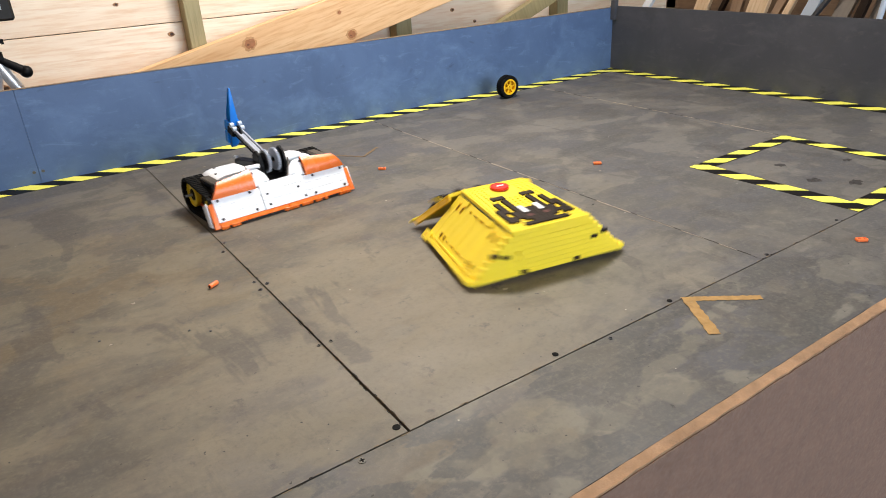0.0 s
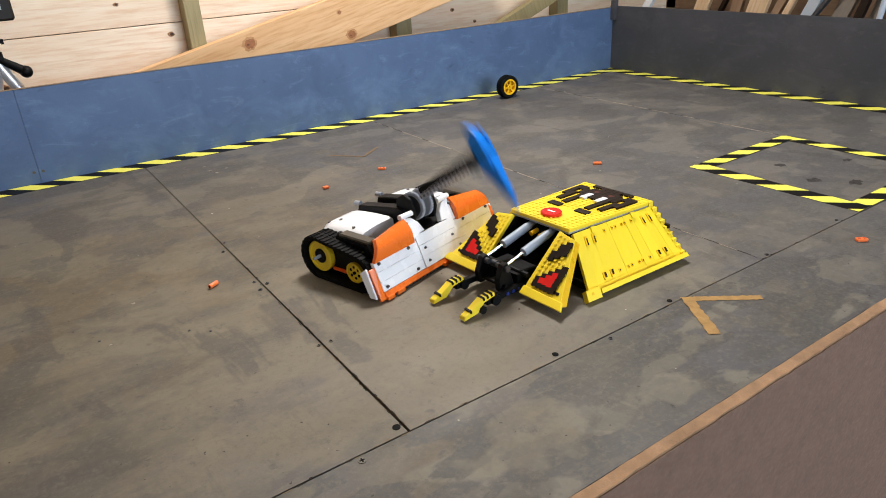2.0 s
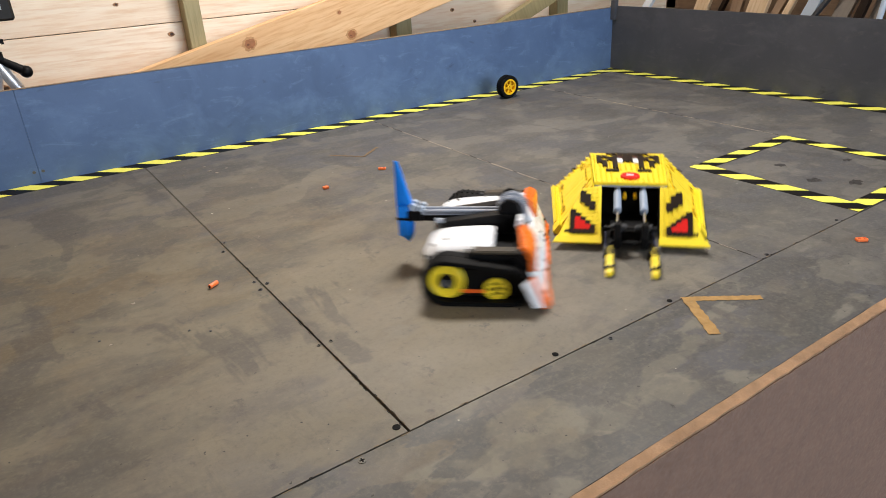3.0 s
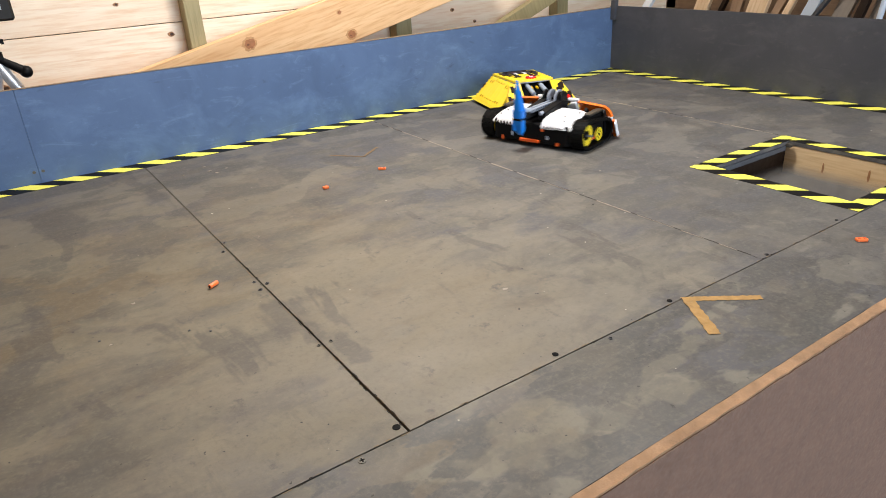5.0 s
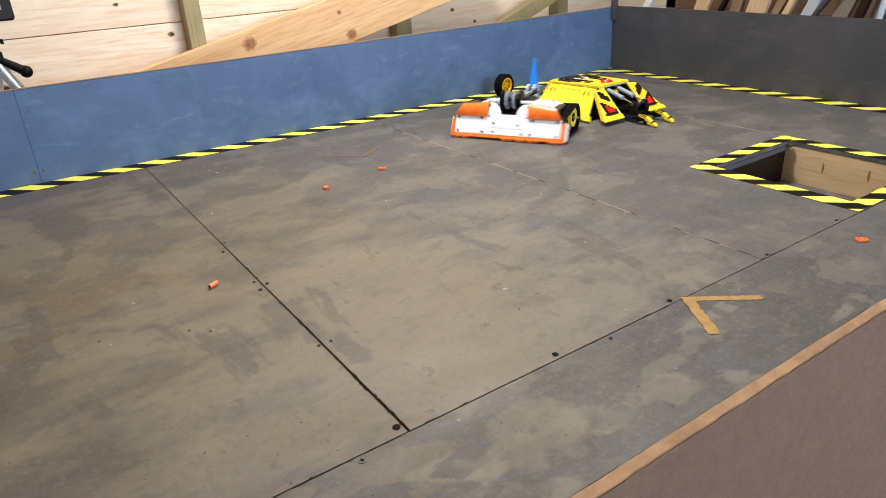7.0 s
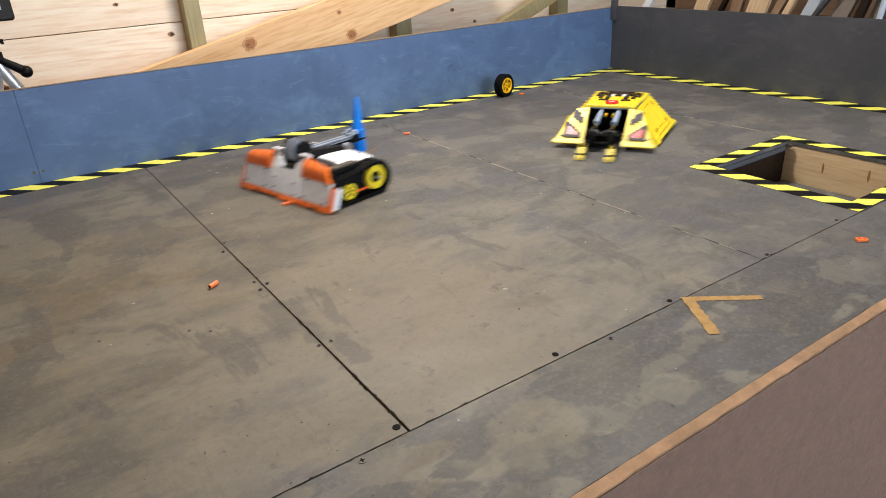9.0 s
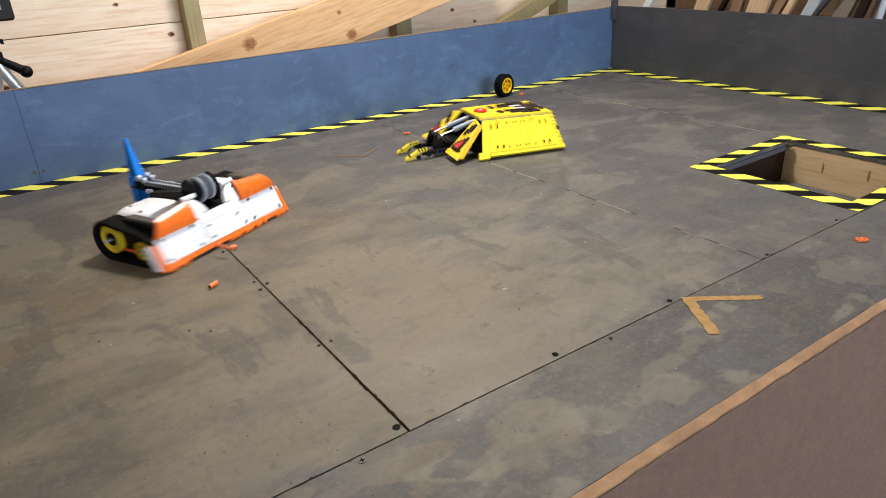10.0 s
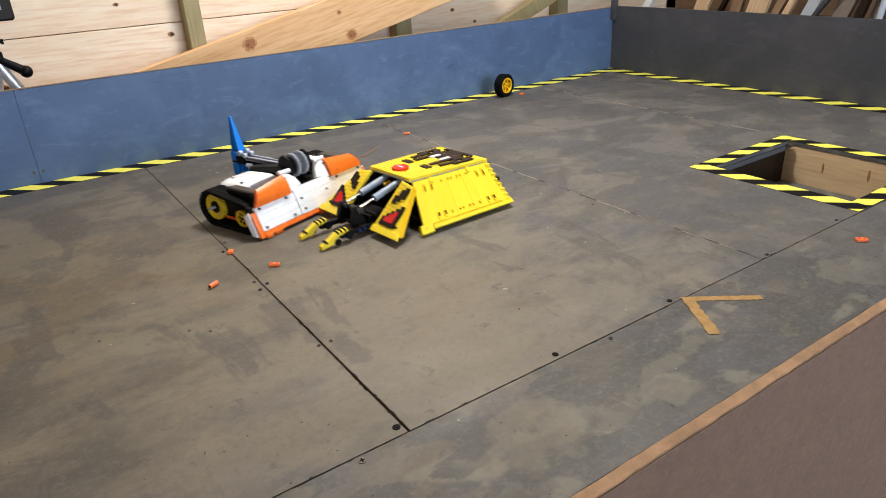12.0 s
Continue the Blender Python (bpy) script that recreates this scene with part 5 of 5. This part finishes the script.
def orange_bit(long=0.0165, wide=0.0085, tall=0.0045, holes=True):
    bm = bmesh.new()
    box(bm, -long / 2, long / 2, -wide / 2, wide / 2, 0.0, tall)
    rounded(bm, 0.0007)
    th = thing("orange_brick", "small orange toy brick broken off onto the floor", "toy brick", "orange bricks")
    part("body", bm, LIGHT_ORANGE, th)
    if holes:
        # deeper orange boxes on top carry the shade of two pin holes
        bm = bmesh.new()
        for x in (-0.0042, 0.0042):
            box(bm, x - 0.0022, x + 0.0022, -0.0016, 0.0016, tall - 0.0005, tall + 0.0003)
        part("pin_hole_shade", bm, HOLE_ORANGE, th)
    return th


def orange_pin():
    """A round connector pin, with a dark disc at one end for the shade of its bore."""
    bm = bmesh.new()
    rod(bm, (-0.0080, 0, 0.0034), (0.0080, 0, 0.0034), 0.0034, 14)
    rounded(bm, 0.0004)
    th = thing("orange_pin", "small round orange toy pin lying on the floor", "toy brick", "orange bricks")
    part("body", bm, LIGHT_ORANGE, th)
    bm = bmesh.new()
    rod(bm, (-0.0083, 0, 0.0034), (-0.0075, 0, 0.0034), 0.0020, 10)
    part("bore", bm, BROWNBLACK, th)
    return th


LIGHT_ORANGE = plain("light_orange_plastic", (0.88, 0.185, 0.045), 0.32, dirt=0.08, scale=60)
HOLE_ORANGE = plain("hole_shade_orange", (0.42, 0.045, 0.010), 0.5, dirt=0.15, scale=60)
brick_bit = orange_bit()
bits = [orange_pin(), brick_bit] + [copy_thing(brick_bit, pose(0, 0, 0)) for m in range(2)]
bits += [orange_bit(0.0115, 0.0085, 0.0050, False), copy_thing(brick_bit, pose(0, 0, 0))]


# ---- what moves ----
HAMMER_ROWS = [(0, 0.4073, 1.2305, -84.8), (0.2, 0.4227, 1.1920, -82.1), (0.4, 0.4467, 1.0954, -82.0), (0.6, 0.4677, 0.9843, -85.0), (0.8, 0.4677, 0.9295, -92.1), (1, 0.4664, 0.9081, -97.6), (1.2, 0.4641, 0.9012, -101.5), (1.4, 0.4666, 0.8888, -96.5), (1.5, 0.4678, 0.8832, -94.4), (1.8, 0.4908, 0.8559, -79.2), (2, 0.4872, 0.8351, -72.9), (2.2, 0.4966, 0.8332, -72.0), (2.5, 0.5003, 0.8158, -73.1), (2.8, 0.5355, 0.7557, -59.4), (3, 0.5765, 0.7222, -42.1), (3.2, 0.6318, 0.6870, -25.3), (4.8, 1.0464, 1.1478, 43.3), (5, 1.1187, 1.1954, 16.5), (5.2, 1.1325, 1.1873, -22.5), (5.5, 1.1388, 1.1557, -57.8), (5.8, 1.1304, 1.1338, -67.0), (6, 1.1050, 1.1450, -76.0), (6.2, 1.0800, 1.1561, -91.6), (6.5, 1.0621, 1.1870, -110.9), (6.8, 1.0644, 1.2411, -127.9), (7, 1.0685, 1.2754, -150.5), (7.2, 1.0581, 1.2936, -179.4), (8.8, 0.6061, 1.2569, -164.6), (9, 0.4912, 1.2418, -165.7), (9.2, 0.3718, 1.2255, -168.8), (9.5, 0.2249, 1.1778, -146.3), (9.8, 0.2215, 1.1389, -98.9), (10, 0.2481, 1.1532, -62.6), (10.2, 0.2629, 1.1800, -23.6), (10.4, 0.2790, 1.1981, 8.2), (10.5, 0.2684, 1.1978, 14.6), (10.8, 0.3747, 1.2086, 4.0), (11, 0.4109, 1.2296, -0.8), (11.2, 0.4330, 1.2043, -35.2), (11.5, 0.4124, 1.2233, -75.8), (11.8, 0.4153, 1.2040, -72.0), (12, 0.4299, 1.1689, -69.2), ]
WEDGE_ROWS = [(0, 0.6394, 0.8027, 79.9), (0.2, 0.6062, 0.8034, 124.6), (0.4, 0.5666, 0.7749, 173.5), (0.6, 0.4951, 0.7744, 180.6), (0.8, 0.4598, 0.7376, 177.8), (1, 0.4344, 0.7176, 172.1), (1.2, 0.4186, 0.7109, 168.8), (1.4, 0.4701, 0.6913, 174.4), (1.5, 0.5101, 0.6832, 176.3), (1.8, 0.6201, 0.6681, 188.1), (2, 0.6252, 0.6657, 184.9), (2.5, 0.6311, 0.6449, 186.9), (2.8, 0.7520, 0.6548, 211.5), (3, 0.8291, 0.6977, 223.5), (3.2, 0.8901, 0.7590, 236.5), (4.8, 1.2730, 1.4496, 244.3), (5, 1.2913, 1.4679, 249.2), (5.2, 1.3173, 1.4612, 261.9), (5.5, 1.3402, 1.3662, 275.3), (5.8, 1.3683, 1.3241, 268.6), (6.2, 1.3744, 1.3046, 264.5), (6.5, 1.3943, 1.2967, 264.8), (6.8, 1.3921, 1.2871, 271.3), (7, 1.3860, 1.2685, 269.6), (7.2, 1.3568, 1.2699, 231.4), (8.8, 1.2459, 1.0940, 246.4), (9, 1.2076, 1.0848, 212.5), (9.5, 1.1360, 1.1656, 153.7), (9.8, 1.0158, 1.2308, 150.4), (10, 0.9429, 1.2503, 166.1), (10.2, 0.8988, 1.2247, 202.6), (10.4, 0.8248, 1.1733, 213.6), (10.5, 0.7860, 1.1455, 213.8), (10.8, 0.6798, 1.0980, 196.2), (11, 0.6681, 1.1002, 185.7), (11.2, 0.6645, 1.0994, 188.9), (11.5, 0.6215, 1.0719, 192.8), (11.8, 0.5779, 1.0421, 185.1), (12, 0.5741, 1.0050, 187.9), ]
ARM_ROWS = [(0, 17), (0.8, 19), (1.25, 20), (1.4, 62), (1.5, 104), (1.6, 150), (1.7, 177), (1.9, 177), (1.95, 165), (2.0, 147), (2.1, 88), (2.2, 52), (2.3, 14), (2.4, 0), (12, 0)]


def at_time(rows, t):
    """Place and heading between two rows."""
    for a, b in zip(rows, rows[1:]):
        if t <= b[0]:
            s = (t - a[0]) / (b[0] - a[0])
            return [p + (q - p) * s for p, q in zip(a[1:], b[1:])]
    return list(rows[-1][1:])


def riding(t, dx, dy, z=0.004, turn=0.0):
    """A pose carried along under the hammer robot."""
    x, y, h = at_time(HAMMER_ROWS, t)
    c, s = math.cos(radians(h)), math.sin(radians(h))
    return pose(x + c * dx - s * dy, y + s * dx + c * dy, z, 0, 0, h + turn)


def ride(t0, t1, dx, dy, z=0.02, turn=0.0):
    n = max(2, int((t1 - t0) / 0.1))
    return [(t0 + (t1 - t0) * k / n, riding(t0 + (t1 - t0) * k / n, dx, dy, z, turn)) for k in range(n + 1)]


def rest(ob, x, y, turn):
    p = pose(x, y, 0.0006, 0, 0, turn)
    walk(ob, [(0.0, p), (12.0, p)])


def motions():
    walk(hammer_bot, [(t, pose(x, y, 0, 0, 0, h)) for t, x, y, h in HAMMER_ROWS])
    walk(fork_bot, [(t, pose(x, y, 0, 0, 0, h)) for t, x, y, h in WEDGE_ROWS])
    walk(arm, [(t, pose(*PIVOT, 0, a, 0)) for t, a in ARM_ROWS])
    # track wheels roll with the way each side covers
    for w, s, r, (cx, cz) in wheels:
        turn, rows, last = 0.0, [], None
        for k in range(241):
            t = k * 0.05
            x, y, h = at_time(HAMMER_ROWS, t)
            if last:
                hm = radians((h + last[2]) / 2)
                go = (x - last[0]) * math.cos(hm) + (y - last[1]) * math.sin(hm) - radians(h - last[2]) * s * 0.1225
                turn += max(-80.0, min(80.0, math.degrees(go / r)))
            last = (x, y, h)
            rows.append((t, pose(cx, s * 0.1160, cz, 0, turn, 0)))
        walk(w, rows)
    # the pit lid drops
    walk(lid, [(0.0, pose(0, 0, 0)), (4.90, pose(0, 0, 0)), (4.96, pose(0, 0, -0.022)), (5.0, pose(0, 0, -0.062)), (5.05, pose(0, 0, -0.091)), (12.0, pose(0, 0, -0.091))])
    # the loose wheel is nudged along the wall
    a, b = pose(1.326, 1.616, 0.0345, 0, 0, -2), pose(1.332, 1.640, 0.0345, 0, 0, 11)
    walk(spare, [(0.0, a), (4.9, a), (5.4, b), (12.0, b)])
    # orange bricks: some lie still, some are pushed, some drop off the hammer robot
    rest(bits[0], 0.198, 0.936, 30)
    rest(bits[1], 1.039, 0.420, -35)
    p, q = pose(0.671, 1.256, 0.0006, 0, 0, -40), pose(0.869, 1.473, 0.0006, 0, 0, -20)
    walk(bits[2], [(0.0, p), (7.6, p), (8.3, q), (12.0, q)])
    p, q = pose(1.033, 0.960, 0.0006, 0, 0, -40), pose(1.383, 1.616, 0.0006, 0, 0, 10)
    walk(bits[3], [(0.0, p), (3.6, p), (4.6, q), (12.0, q)])
    p, q = pose(0.520, 1.226, 0.0006, 0, 0, 10), pose(0.258, 1.039, 0.0006, 0, 0, 60)
    walk(bits[4], [(0.0, riding(0.0, -0.05, 0.0, 0.055)), (0.3, riding(0.3, -0.05, 0.0, 0.055)), (0.6, riding(0.6, -0.05, 0.0, 0.055)), (0.75, riding(0.75, -0.09, 0.0, 0.07)), (0.95, p), (8.6, p)] + ride(8.9, 9.9, 0.082, 0.03, 0.0006) + [(10.1, q), (12.0, q)])
    q = pose(0.297, 0.944, 0.0006, 0, 0, -35)
    walk(bits[5], ride(0.0, 9.9, 0.03, -0.05, 0.026) + [(10.15, q), (12.0, q)])


motions()
